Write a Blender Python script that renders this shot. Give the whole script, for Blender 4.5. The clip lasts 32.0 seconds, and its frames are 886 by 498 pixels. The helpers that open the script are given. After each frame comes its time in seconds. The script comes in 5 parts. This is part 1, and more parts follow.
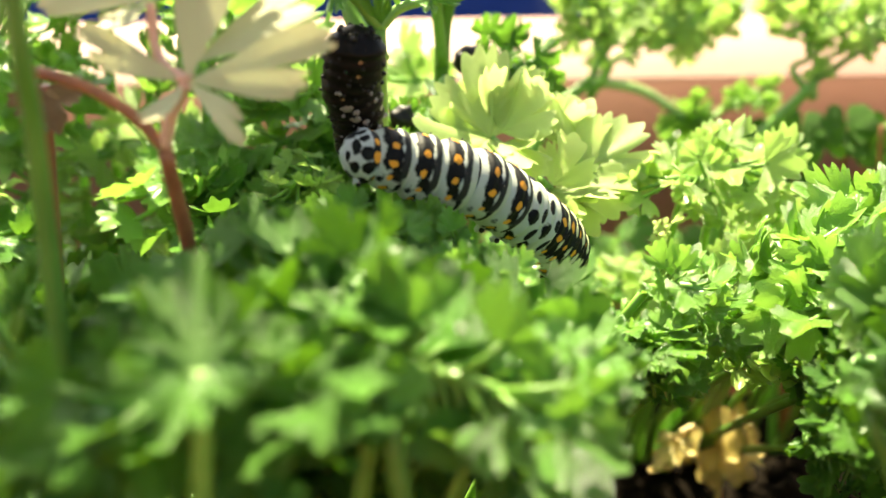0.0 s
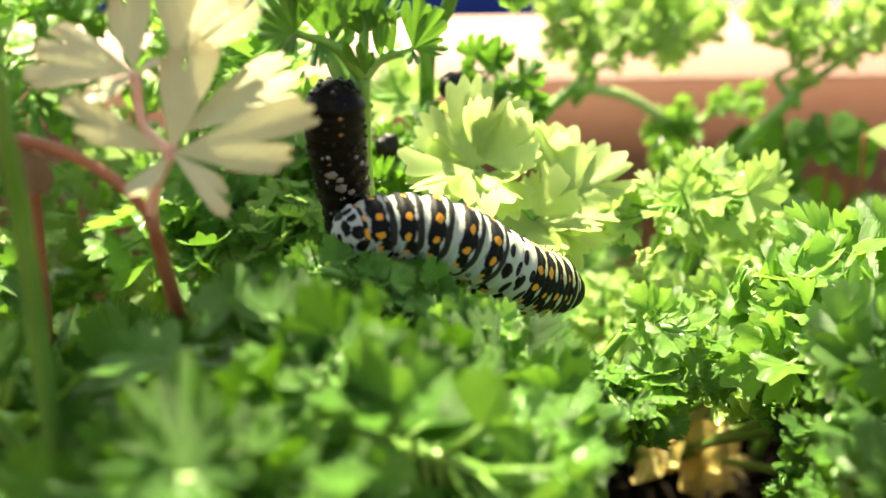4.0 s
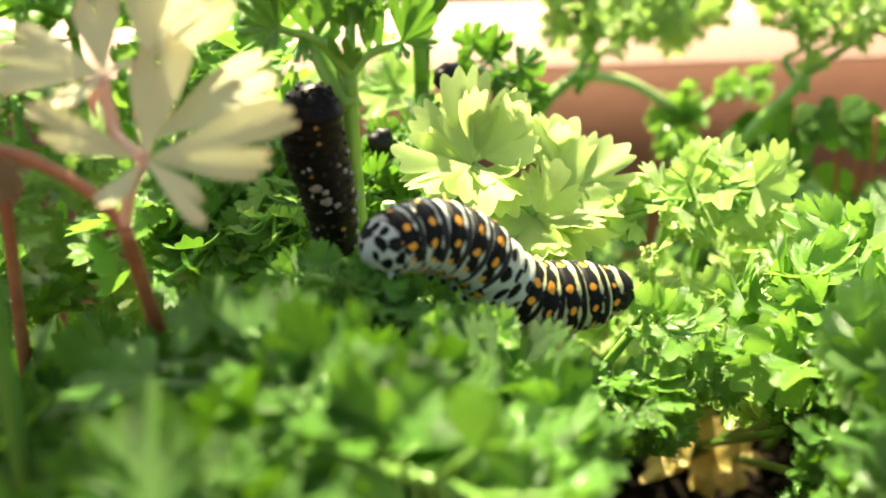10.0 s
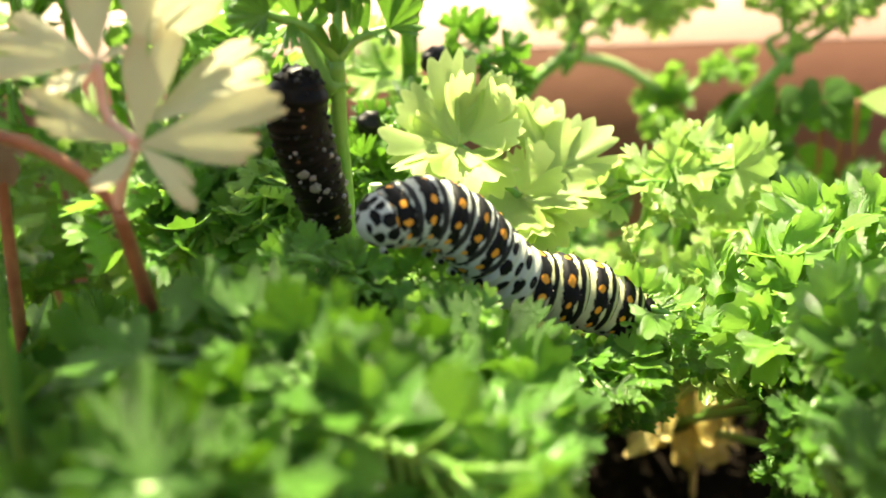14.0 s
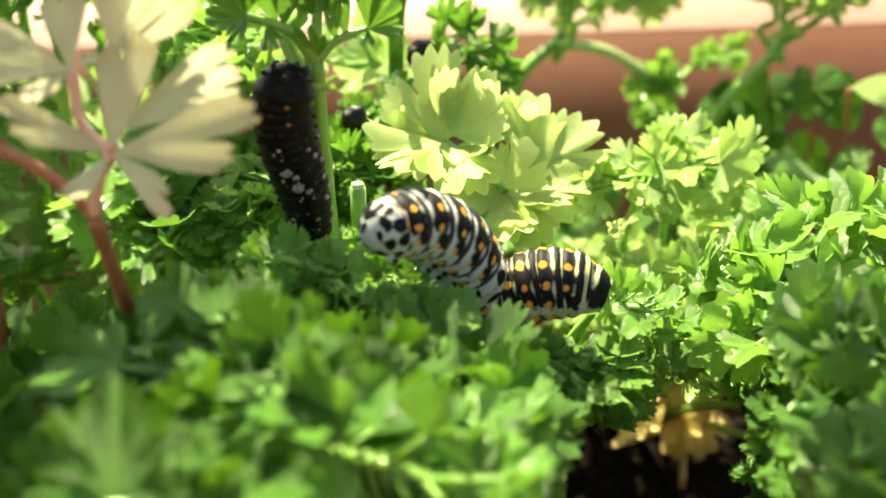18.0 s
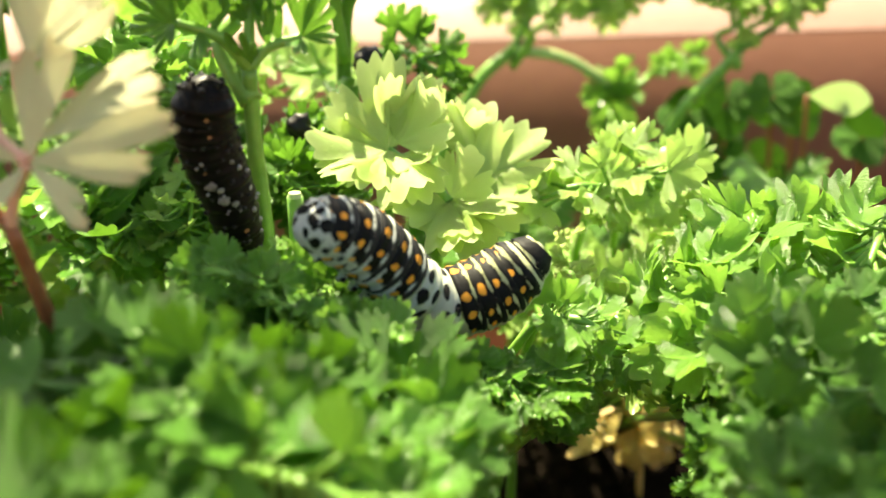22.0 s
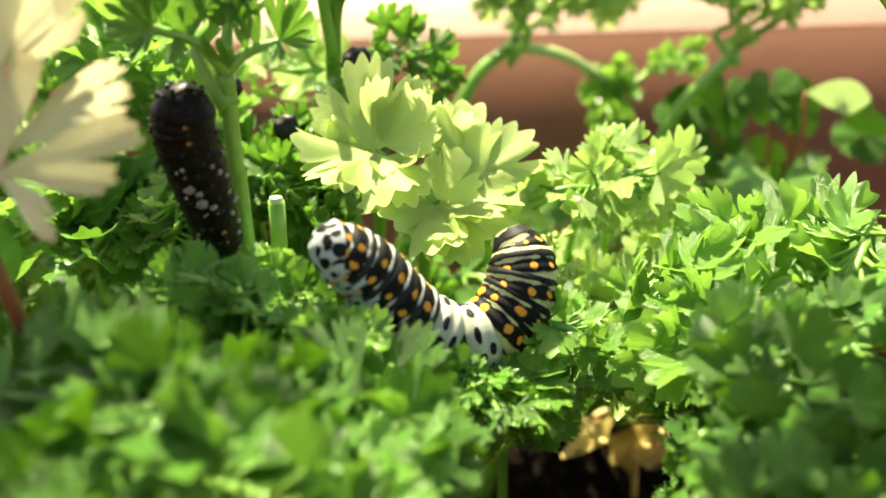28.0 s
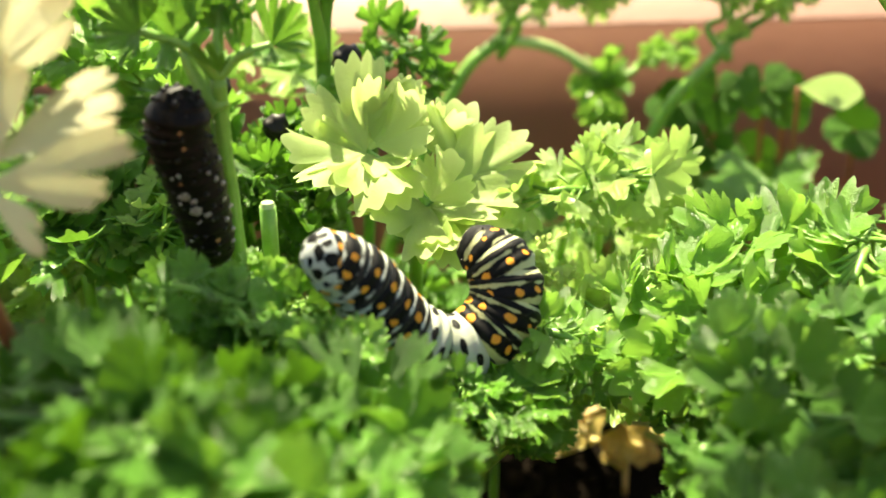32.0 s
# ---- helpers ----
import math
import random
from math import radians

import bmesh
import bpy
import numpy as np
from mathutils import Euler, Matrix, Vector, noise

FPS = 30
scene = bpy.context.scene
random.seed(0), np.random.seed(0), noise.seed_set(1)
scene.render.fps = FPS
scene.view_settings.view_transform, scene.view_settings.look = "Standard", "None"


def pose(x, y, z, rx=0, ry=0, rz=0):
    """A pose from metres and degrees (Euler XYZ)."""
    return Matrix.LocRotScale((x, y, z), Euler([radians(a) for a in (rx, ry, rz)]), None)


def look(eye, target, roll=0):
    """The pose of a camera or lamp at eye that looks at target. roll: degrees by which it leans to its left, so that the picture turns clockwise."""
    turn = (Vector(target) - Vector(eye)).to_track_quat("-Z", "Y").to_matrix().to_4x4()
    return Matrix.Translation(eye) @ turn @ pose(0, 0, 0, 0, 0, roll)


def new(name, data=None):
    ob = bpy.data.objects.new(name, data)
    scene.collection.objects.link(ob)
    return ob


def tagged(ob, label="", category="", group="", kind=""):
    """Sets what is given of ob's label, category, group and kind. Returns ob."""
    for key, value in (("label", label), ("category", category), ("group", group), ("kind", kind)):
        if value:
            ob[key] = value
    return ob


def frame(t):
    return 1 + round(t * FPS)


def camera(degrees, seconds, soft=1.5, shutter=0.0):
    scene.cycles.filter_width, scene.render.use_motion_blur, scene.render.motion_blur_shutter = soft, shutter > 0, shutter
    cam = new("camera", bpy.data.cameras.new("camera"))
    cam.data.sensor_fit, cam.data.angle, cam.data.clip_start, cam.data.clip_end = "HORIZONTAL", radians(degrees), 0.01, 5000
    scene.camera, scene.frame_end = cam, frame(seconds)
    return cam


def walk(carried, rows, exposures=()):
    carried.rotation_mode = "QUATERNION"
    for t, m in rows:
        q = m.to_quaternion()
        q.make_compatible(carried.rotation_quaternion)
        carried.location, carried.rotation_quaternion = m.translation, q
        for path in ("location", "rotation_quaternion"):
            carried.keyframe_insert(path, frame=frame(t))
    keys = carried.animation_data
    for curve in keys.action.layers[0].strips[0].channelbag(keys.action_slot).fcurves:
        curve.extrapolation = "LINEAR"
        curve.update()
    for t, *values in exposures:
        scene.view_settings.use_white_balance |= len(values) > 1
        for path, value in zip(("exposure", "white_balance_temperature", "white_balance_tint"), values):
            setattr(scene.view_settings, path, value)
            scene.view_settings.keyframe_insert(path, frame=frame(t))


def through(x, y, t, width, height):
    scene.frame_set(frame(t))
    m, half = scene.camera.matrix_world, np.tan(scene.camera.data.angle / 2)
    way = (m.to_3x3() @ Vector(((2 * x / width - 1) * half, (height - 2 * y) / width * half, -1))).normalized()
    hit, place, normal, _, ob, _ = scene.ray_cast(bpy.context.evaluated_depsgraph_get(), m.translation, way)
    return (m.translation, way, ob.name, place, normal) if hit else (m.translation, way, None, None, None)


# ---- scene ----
cam = camera(38.7, 32.0, soft=1.4)
cam.data.dof.use_dof = True
cam.data.dof.focus_distance = 0.126
cam.data.dof.aperture_fstop = 24.0
PATH = [
    (0, (0.00330, -0.00156, 0.09493), (0.00288, 0.12355, 0.05962), -0.74),
    (0.5, (0.00387, -0.00117, 0.09595), (0.00297, 0.12363, 0.05956), -0.80),
    (1, (0.00380, -0.00227, 0.09924), (0.00362, 0.12208, 0.06134), -0.67),
    (1.5, (0.00397, -0.00314, 0.10135), (0.00416, 0.12129, 0.06369), -0.71),
    (2, (0.00358, -0.00272, 0.10190), (0.00434, 0.12170, 0.06421), -0.66),
    (2.5, (0.00391, -0.00269, 0.10255), (0.00435, 0.12161, 0.06447), -0.64),
    (4.5, (0.00390, -0.00023, 0.10422), (0.00481, 0.12351, 0.06437), -0.80),
    (5, (0.00329, -0.00100, 0.10649), (0.00491, 0.12270, 0.06657), -0.69),
    (5.5, (0.00366, -0.00163, 0.10679), (0.00492, 0.12202, 0.06668), -0.79),
    (6, (0.00381, -0.00236, 0.10626), (0.00490, 0.12146, 0.06669), -0.80),
    (6.5, (0.00361, -0.00150, 0.10652), (0.00491, 0.12211, 0.06628), -0.63),
    (7, (0.00510, -0.00090, 0.10534), (0.00488, 0.12296, 0.06586), -0.76),
    (7.5, (0.00581, 0.00108, 0.10437), (0.00487, 0.12497, 0.06501), -0.80),
    (8, (0.00634, 0.00314, 0.10337), (0.00499, 0.12706, 0.06408), -1.15),
    (8.5, (0.00526, 0.00303, 0.10426), (0.00501, 0.12671, 0.06423), -1.36),
    (9, (0.00468, 0.00342, 0.10402), (0.00508, 0.12710, 0.06398), -1.53),
    (9.5, (0.00417, 0.00442, 0.10382), (0.00495, 0.12774, 0.06272), -1.61),
    (10, (0.00525, 0.00512, 0.10333), (0.00496, 0.12840, 0.06209), -1.74),
    (10.5, (0.00521, 0.00521, 0.10303), (0.00500, 0.12836, 0.06141), -1.62),
    (11, (0.00542, 0.00562, 0.10305), (0.00509, 0.12871, 0.06123), -1.53),
    (11.5, (0.00570, 0.00666, 0.10299), (0.00501, 0.12949, 0.06039), -1.40),
    (12, (0.00497, 0.00582, 0.10395), (0.00515, 0.12839, 0.06065), -1.59),
    (12.5, (0.00431, 0.00352, 0.10544), (0.00556, 0.12595, 0.06173), -1.40),
    (13, (0.00559, 0.00308, 0.10513), (0.00562, 0.12553, 0.06146), -1.87),
    (13.5, (0.00563, 0.00169, 0.10517), (0.00621, 0.12418, 0.06162), -1.67),
    (14, (0.00602, 0.00218, 0.10466), (0.00635, 0.12469, 0.06117), -1.63),
    (14.5, (0.00624, 0.00391, 0.10425), (0.00644, 0.12629, 0.06041), -1.63),
    (16.5, (0.00427, 0.00206, 0.10833), (0.00653, 0.12339, 0.06170), -1.53),
    (17, (0.00489, 0.00118, 0.10825), (0.00658, 0.12263, 0.06191), -1.53),
    (17.5, (0.00655, 0.00118, 0.10785), (0.00670, 0.12266, 0.06157), -1.72),
    (18, (0.00815, 0.00297, 0.10690), (0.00806, 0.12456, 0.06089), -1.79),
    (18.5, (0.00878, 0.00301, 0.10606), (0.00896, 0.12475, 0.06047), -1.66),
    (19, (0.01001, 0.00357, 0.10724), (0.00945, 0.12490, 0.06058), -2.17),
    (19.5, (0.01097, 0.00280, 0.10783), (0.01091, 0.12409, 0.06105), -2.15),
    (20, (0.01085, 0.00158, 0.10765), (0.01102, 0.12310, 0.06148), -2.17),
    (20.5, (0.01128, 0.00199, 0.10732), (0.01113, 0.12355, 0.06123), -2.14),
    (21, (0.01214, 0.00192, 0.10810), (0.01289, 0.12333, 0.06164), -1.95),
    (21.5, (0.01208, 0.00327, 0.10687), (0.01396, 0.12512, 0.06160), -1.64),
    (22, (0.01219, 0.00487, 0.10660), (0.01406, 0.12661, 0.06103), -1.50),
    (22.5, (0.01343, 0.00581, 0.10614), (0.01408, 0.12755, 0.06055), -1.96),
    (23, (0.01327, 0.00470, 0.10828), (0.01391, 0.12611, 0.06183), -1.99),
    (23.5, (0.01324, 0.00346, 0.10879), (0.01385, 0.12501, 0.06269), -1.98),
    (24, (0.01333, 0.00381, 0.10773), (0.01405, 0.12558, 0.06222), -2.04),
    (24.5, (0.01432, 0.00439, 0.10763), (0.01424, 0.12610, 0.06196), -2.00),
    (25, (0.01459, 0.00461, 0.10719), (0.01423, 0.12638, 0.06168), -1.82),
    (25.5, (0.01469, 0.00564, 0.10690), (0.01463, 0.12741, 0.06138), -1.69),
    (27.5, (0.01540, 0.00621, 0.10838), (0.01535, 0.12733, 0.06116), -1.75),
    (28, (0.01539, 0.00621, 0.10777), (0.01564, 0.12753, 0.06105), -1.66),
    (28.5, (0.01585, 0.00747, 0.10733), (0.01571, 0.12875, 0.06052), -1.66),
    (29, (0.01684, 0.00898, 0.10726), (0.01611, 0.13004, 0.05988), -1.98),
    (29.5, (0.01628, 0.00754, 0.10841), (0.01616, 0.12838, 0.06048), -2.06),
    (30, (0.01555, 0.00783, 0.10945), (0.01615, 0.12855, 0.06122), -1.90),
    (30.5, (0.01575, 0.00777, 0.10911), (0.01634, 0.12864, 0.06124), -1.83),
    (31, (0.01527, 0.00799, 0.10916), (0.01613, 0.12877, 0.06107), -1.68),
    (31.5, (0.01522, 0.00807, 0.10956), (0.01643, 0.12867, 0.06102), -1.52),
    (32, (0.01425, 0.00889, 0.10929), (0.01634, 0.12944, 0.06068), -1.35),
]
walk(cam, [(t, look(eye, target, roll)) for t, eye, target, roll in PATH], [(0.0, 2.20), (5.0, 2.13), (13.0, 2.14), (17.0, 2.05), (24.0, 2.00), (28.0, 1.96), (32.0, 1.95)])

# ---- light ----
SUN = Vector((-0.12, 0.50, 0.86)).normalized()
scene.view_settings.use_white_balance = True
scene.view_settings.white_balance_temperature = 7700
scene.view_settings.white_balance_tint = 5
world = bpy.data.worlds.new("sky")
scene.world = world
world.use_nodes = True
sky = world.node_tree.nodes.new("ShaderNodeTexSky")
sky.sky_type, sky.sun_disc = "NISHITA", False
sky.dust_density, sky.ozone_density = 3.0, 0.2
sky.sun_elevation = math.asin(SUN.z)
sky.sun_rotation = math.atan2(SUN.x, SUN.y)
back = world.node_tree.nodes["Background"]
back.inputs["Strength"].default_value = 0.074
world.node_tree.links.new(sky.outputs[0], back.inputs["Color"])
sun = new("sun", bpy.data.lights.new("sun", "SUN"))
sun.data.energy, sun.data.angle, sun.data.color = 5.0, radians(0.6), (1.0, 0.96, 0.76)
sun.matrix_world = look(SUN * 3, (0, 0, 0))


# ---- materials ----
def shader(name):
    m = bpy.data.materials.new(name)
    m.use_nodes = True
    nt = m.node_tree
    return m, nt, nt.nodes["Principled BSDF"], nt.nodes["Material Output"]


def node(nt, kind, **values):
    n = nt.nodes.new(kind)
    for k, v in values.items():
        n.inputs[k.replace("_", " ")].default_value = v
    return n


def noise_of(nt, vec, scale, detail=4.0, rough=0.55):
    n = node(nt, "ShaderNodeTexNoise", Scale=scale, Detail=detail, Roughness=rough)
    nt.links.new(vec, n.inputs["Vector"])
    return n.outputs["Fac"]


def ramp(nt, fac, *stops):
    r = nt.nodes.new("ShaderNodeValToRGB")
    while len(r.color_ramp.elements) < len(stops):
        r.color_ramp.elements.new(0.5)
    for e, (p, c) in zip(r.color_ramp.elements, stops):
        e.position, e.color = p, (*c, 1)
    nt.links.new(fac, r.inputs["Fac"])
    return r.outputs["Color"]


def blend(nt, fac, a, b, mode="MIX"):
    m = nt.nodes.new("ShaderNodeMix")
    m.data_type, m.blend_type = "RGBA", mode
    for socket, value in ((m.inputs["Factor"], fac), (m.inputs[6], a), (m.inputs[7], b)):
        if hasattr(value, "links"):
            nt.links.new(value, socket)
        elif isinstance(value, tuple):
            socket.default_value = (*value, 1)
        else:
            socket.default_value = value
    return m.outputs[2]


def calc(nt, op, a, b=0.0, c=0.0):
    m = nt.nodes.new("ShaderNodeMath")
    m.operation = op
    for socket, value in zip(m.inputs, (a, b, c)):
        if hasattr(value, "links"):
            nt.links.new(value, socket)
        else:
            socket.default_value = value
    return m.outputs[0]


def bump(nt, bsdf, height, strength, distance):
    b = node(nt, "ShaderNodeBump", Strength=strength, Distance=distance)
    nt.links.new(height, b.inputs["Height"])
    nt.links.new(b.outputs[0], bsdf.inputs["Normal"])
    return b.outputs[0]


def leaf_material(name, dark, light, through, vein, rough=0.34, gloss=0.65, trans=0.40, edge=None, relief=0.5):
    """A thin blade: colour by plant and by blotches, pale ribs that fan from the base, light that passes through."""
    m, nt, bsdf, out = shader(name)
    co = nt.nodes.new("ShaderNodeTexCoord")
    info = nt.nodes.new("ShaderNodeObjectInfo")
    shift = nt.nodes.new("ShaderNodeVectorMath")
    shift.operation = "ADD"
    nt.links.new(co.outputs["Object"], shift.inputs[0])
    wide = nt.nodes.new("ShaderNodeCombineXYZ")
    nt.links.new(calc(nt, "MULTIPLY", info.outputs["Random"], 37.0), wide.inputs[0])
    nt.links.new(wide.outputs[0], shift.inputs[1])
    vec = shift.outputs[0]
    big = noise_of(nt, vec, 2.2, 3)
    fine = noise_of(nt, vec, 26.0, 4, 0.7)
    tone = calc(nt, "ADD", calc(nt, "MULTIPLY", big, 0.75), calc(nt, "MULTIPLY", info.outputs["Random"], 0.6))
    tone = calc(nt, "ADD", tone, calc(nt, "MULTIPLY", fine, 0.18))
    base = ramp(nt, tone, (0.28, dark), (0.95, light))
    sep = nt.nodes.new("ShaderNodeSeparateXYZ")
    uv = nt.nodes.new("ShaderNodeUVMap")
    nt.links.new(uv.outputs[0], sep.inputs[0])
    rib = calc(nt, "ABSOLUTE", calc(nt, "SINE", calc(nt, "MULTIPLY", sep.outputs[0], math.pi)))
    twig_rib = calc(nt, "ABSOLUTE", calc(nt, "SINE", calc(nt, "MULTIPLY", sep.outputs[0], math.pi * 3.0)))
    twig_rib = calc(nt, "MULTIPLY", calc(nt, "POWER", calc(nt, "SUBTRACT", 1.0, twig_rib), 5.0), calc(nt, "MULTIPLY", sep.outputs[1], 0.55))
    rib = calc(nt, "MULTIPLY", calc(nt, "POWER", calc(nt, "SUBTRACT", 1.0, rib), 6.0), calc(nt, "SUBTRACT", 1.0, calc(nt, "MULTIPLY", sep.outputs[1], 0.7)))
    rib = calc(nt, "MAXIMUM", rib, twig_rib)
    base = blend(nt, calc(nt, "MULTIPLY", rib, 0.14), base, vein)
    margin = calc(nt, "MULTIPLY", calc(nt, "POWER", sep.outputs[1], 16.0), 0.45)
    base = blend(nt, margin, base, vein)
    if edge:
        rim = calc(nt, "POWER", sep.outputs[1], 7.0)
        base = blend(nt, calc(nt, "MULTIPLY", rim, calc(nt, "MULTIPLY", big, 1.3)), base, edge)
    nt.links.new(base, bsdf.inputs["Base Color"])
    bsdf.inputs["Specular IOR Level"].default_value = gloss
    bsdf.inputs["Coat Weight"].default_value = gloss * 0.25
    bsdf.inputs["Coat Roughness"].default_value = 0.22
    nt.links.new(calc(nt, "ADD", calc(nt, "MULTIPLY", fine, 0.3), rough - 0.15), bsdf.inputs["Roughness"])
    height = calc(nt, "SUBTRACT", fine, calc(nt, "MULTIPLY", rib, 0.03))
    normal = bump(nt, bsdf, height, relief, 0.02)
    tr = nt.nodes.new("ShaderNodeBsdfTranslucent")
    nt.links.new(blend(nt, 0.6, base, through), tr.inputs["Color"])
    nt.links.new(normal, tr.inputs["Normal"])
    mix = nt.nodes.new("ShaderNodeMixShader")
    mix.inputs[0].default_value = trans
    nt.links.new(bsdf.outputs[0], mix.inputs[1])
    nt.links.new(tr.outputs[0], mix.inputs[2])
    nt.links.new(mix.outputs[0], out.inputs["Surface"])
    return m


def grained(name, dark, light, scale, rough=0.5, lift=0.4, distance=0.0004, fine=6.0, gloss=0.4):
    m, nt, bsdf, _ = shader(name)
    co = nt.nodes.new("ShaderNodeTexCoord")
    a = noise_of(nt, co.outputs["Object"], scale, 4)
    b = noise_of(nt, co.outputs["Object"], scale * fine, 5, 0.7)
    tone = calc(nt, "ADD", calc(nt, "MULTIPLY", a, 0.65), calc(nt, "MULTIPLY", b, 0.35))
    nt.links.new(ramp(nt, tone, (0.3, dark), (0.7, light)), bsdf.inputs["Base Color"])
    nt.links.new(calc(nt, "ADD", calc(nt, "MULTIPLY", b, 0.3), rough - 0.15), bsdf.inputs["Roughness"])
    bsdf.inputs["Specular IOR Level"].default_value = gloss
    bump(nt, bsdf, b, lift, distance)
    return m


def skin_material(name, pale, pale_top, black, spot, rough=0.55):
    """Larval skin: pale ground, black bars and orange spots, whose outlines come with the mesh."""
    m, nt, bsdf, _ = shader(name)
    co = nt.nodes.new("ShaderNodeTexCoord")
    fine = noise_of(nt, co.outputs["Object"], 1900.0, 3)
    mid = noise_of(nt, co.outputs["Object"], 600.0, 3)

    def field(label):
        a = nt.nodes.new("ShaderNodeAttribute")
        a.attribute_name = label
        return a.outputs["Fac"]

    wob = calc(nt, "MULTIPLY", calc(nt, "SUBTRACT", mid, 0.5), 1.05)
    bars = calc(nt, "ADD", field("bars"), wob)
    dots = calc(nt, "ADD", field("dots"), calc(nt, "MULTIPLY", wob, 1.1))
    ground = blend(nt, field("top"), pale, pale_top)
    ground = blend(nt, calc(nt, "MULTIPLY", fine, 0.35), ground, tuple(v * 0.6 for v in pale))
    dark = blend(nt, calc(nt, "MULTIPLY", fine, 0.5), black, tuple(v * 1.8 + 0.002 for v in black))
    dark = blend(nt, ramp(nt, mid, (0.52, (0, 0, 0)), (0.78, (0.2, 0.2, 0.2))), dark, tuple(v * 12 + 0.03 for v in black))
    is_bar = ramp(nt, bars, (0.46, (0, 0, 0)), (0.56, (1, 1, 1)))
    is_dot = ramp(nt, dots, (0.46, (0, 0, 0)), (0.56, (1, 1, 1)))
    slate = blend(nt, mid, tuple(0.9 * v + 0.006 for v in black), tuple(v + 0.03 for v in black))
    is_grey = ramp(nt, calc(nt, "ADD", field("grey"), wob), (0.40, (0, 0, 0)), (0.60, (1, 1, 1)))
    col = blend(nt, is_bar, blend(nt, is_grey, ground, slate), dark)
    nt.links.new(blend(nt, is_dot, col, spot), bsdf.inputs["Base Color"])
    bsdf.inputs["Roughness"].default_value = rough
    bsdf.inputs["Specular IOR Level"].default_value = 0.10
    bsdf.inputs["Subsurface Weight"].default_value = 0.08
    bsdf.inputs["Subsurface Radius"].default_value = (0.0006, 0.0005, 0.0003)
    bump(nt, bsdf, calc(nt, "ADD", fine, mid), 0.35, 0.00012)
    return m


GREEN = leaf_material("parsley_green", (0.033, 0.138, 0.009), (0.125, 0.345, 0.026), (0.28, 0.55, 0.06), (0.24, 0.42, 0.12), trans=0.24)
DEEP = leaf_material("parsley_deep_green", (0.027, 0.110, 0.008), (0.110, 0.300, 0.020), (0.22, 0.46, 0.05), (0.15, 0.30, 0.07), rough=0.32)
# darker parsley green: half shade is put into the colour
SHADE_GREEN = leaf_material("parsley_shade_green", (0.026, 0.105, 0.009), (0.085, 0.240, 0.020), (0.16, 0.36, 0.015), (0.13, 0.25, 0.05), rough=0.5, gloss=0.3, trans=0.26)
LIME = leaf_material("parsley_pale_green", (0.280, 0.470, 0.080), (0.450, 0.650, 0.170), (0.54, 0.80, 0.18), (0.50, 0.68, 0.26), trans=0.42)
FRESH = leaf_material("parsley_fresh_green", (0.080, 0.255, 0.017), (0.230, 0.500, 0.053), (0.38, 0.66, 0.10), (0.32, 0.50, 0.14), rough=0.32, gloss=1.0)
YELLOW = leaf_material("leaf_yellow_green", (0.345, 0.470, 0.120), (0.465, 0.585, 0.215), (0.72, 0.86, 0.33), (0.68, 0.77, 0.34), rough=0.5, trans=0.55, gloss=0.5, relief=0.15)
BEIGE = leaf_material("leaf_faded", (0.430, 0.405, 0.215), (0.610, 0.575, 0.325), (0.80, 0.79, 0.41), (0.62, 0.53, 0.33), rough=0.55, trans=0.34, gloss=0.5, relief=0.25, edge=(0.44, 0.30, 0.14))
GOLD = leaf_material("leaf_dry_gold", (0.640, 0.440, 0.120), (0.920, 0.760, 0.320), (0.85, 0.66, 0.22), (0.66, 0.42, 0.12), rough=0.5, trans=0.25, edge=(0.24, 0.11, 0.03))
BROWN = leaf_material("leaf_withered", (0.180, 0.090, 0.025), (0.420, 0.270, 0.100), (0.40, 0.22, 0.08), (0.25, 0.12, 0.05), rough=0.65, trans=0.2)
CLOVER = leaf_material("leaf_round_green", (0.036, 0.125, 0.010), (0.070, 0.190, 0.020), (0.10, 0.27, 0.02), (0.15, 0.30, 0.08), rough=0.6, trans=0.2, gloss=0.12)
STEM = grained("stem_green", (0.12, 0.28, 0.035), (0.24, 0.44, 0.08), 180.0, 0.35, 0.3, 0.0002)
STEM_DARK = grained("stem_dark_green", (0.07, 0.18, 0.025), (0.14, 0.30, 0.05), 180.0, 0.35, 0.3, 0.0002)
STEM_RED = grained("stem_red_brown", (0.20, 0.060, 0.030), (0.42, 0.170, 0.070), 220.0, 0.4, 0.3, 0.0002)
STRAW = grained("stem_straw", (0.55, 0.38, 0.16), (0.75, 0.58, 0.30), 220.0, 0.6, 0.3, 0.0002)
STEM_CUT_LIT = grained("stem_cut_and_lit", (0.36, 0.48, 0.18), (0.48, 0.60, 0.28), 400.0, 0.4, 0.3, 0.0002)
STEM_PINK = grained("stem_pink", (0.60, 0.30, 0.20), (0.75, 0.45, 0.32), 220.0, 0.4, 0.3, 0.0002)
CLAY = grained("terracotta_plastic", (0.25, 0.100, 0.062), (0.31, 0.132, 0.085), 22.0, 0.7, 0.25, 0.0004, 14.0, 0.2)
clay, clay_out = CLAY.node_tree, CLAY.node_tree.nodes["Material Output"]
glow = node(clay, "ShaderNodeBsdfTranslucent", Color=(0.56, 0.31, 0.23, 1.0))
thin = clay.nodes.new("ShaderNodeMixShader")
thin.inputs[0].default_value = 0.36
clay.links.new(clay.nodes["Principled BSDF"].outputs[0], thin.inputs[1])
clay.links.new(glow.outputs[0], thin.inputs[2])
clay.links.new(thin.outputs[0], clay_out.inputs["Surface"])
# paler copy of the wall's terracotta: sunlight on the rim is in the colour
CLAY_SUNLIT = grained("sunlit_terracotta", (0.33, 0.172, 0.128), (0.39, 0.215, 0.165), 30.0, 0.6, 0.25, 0.0004, 14.0)
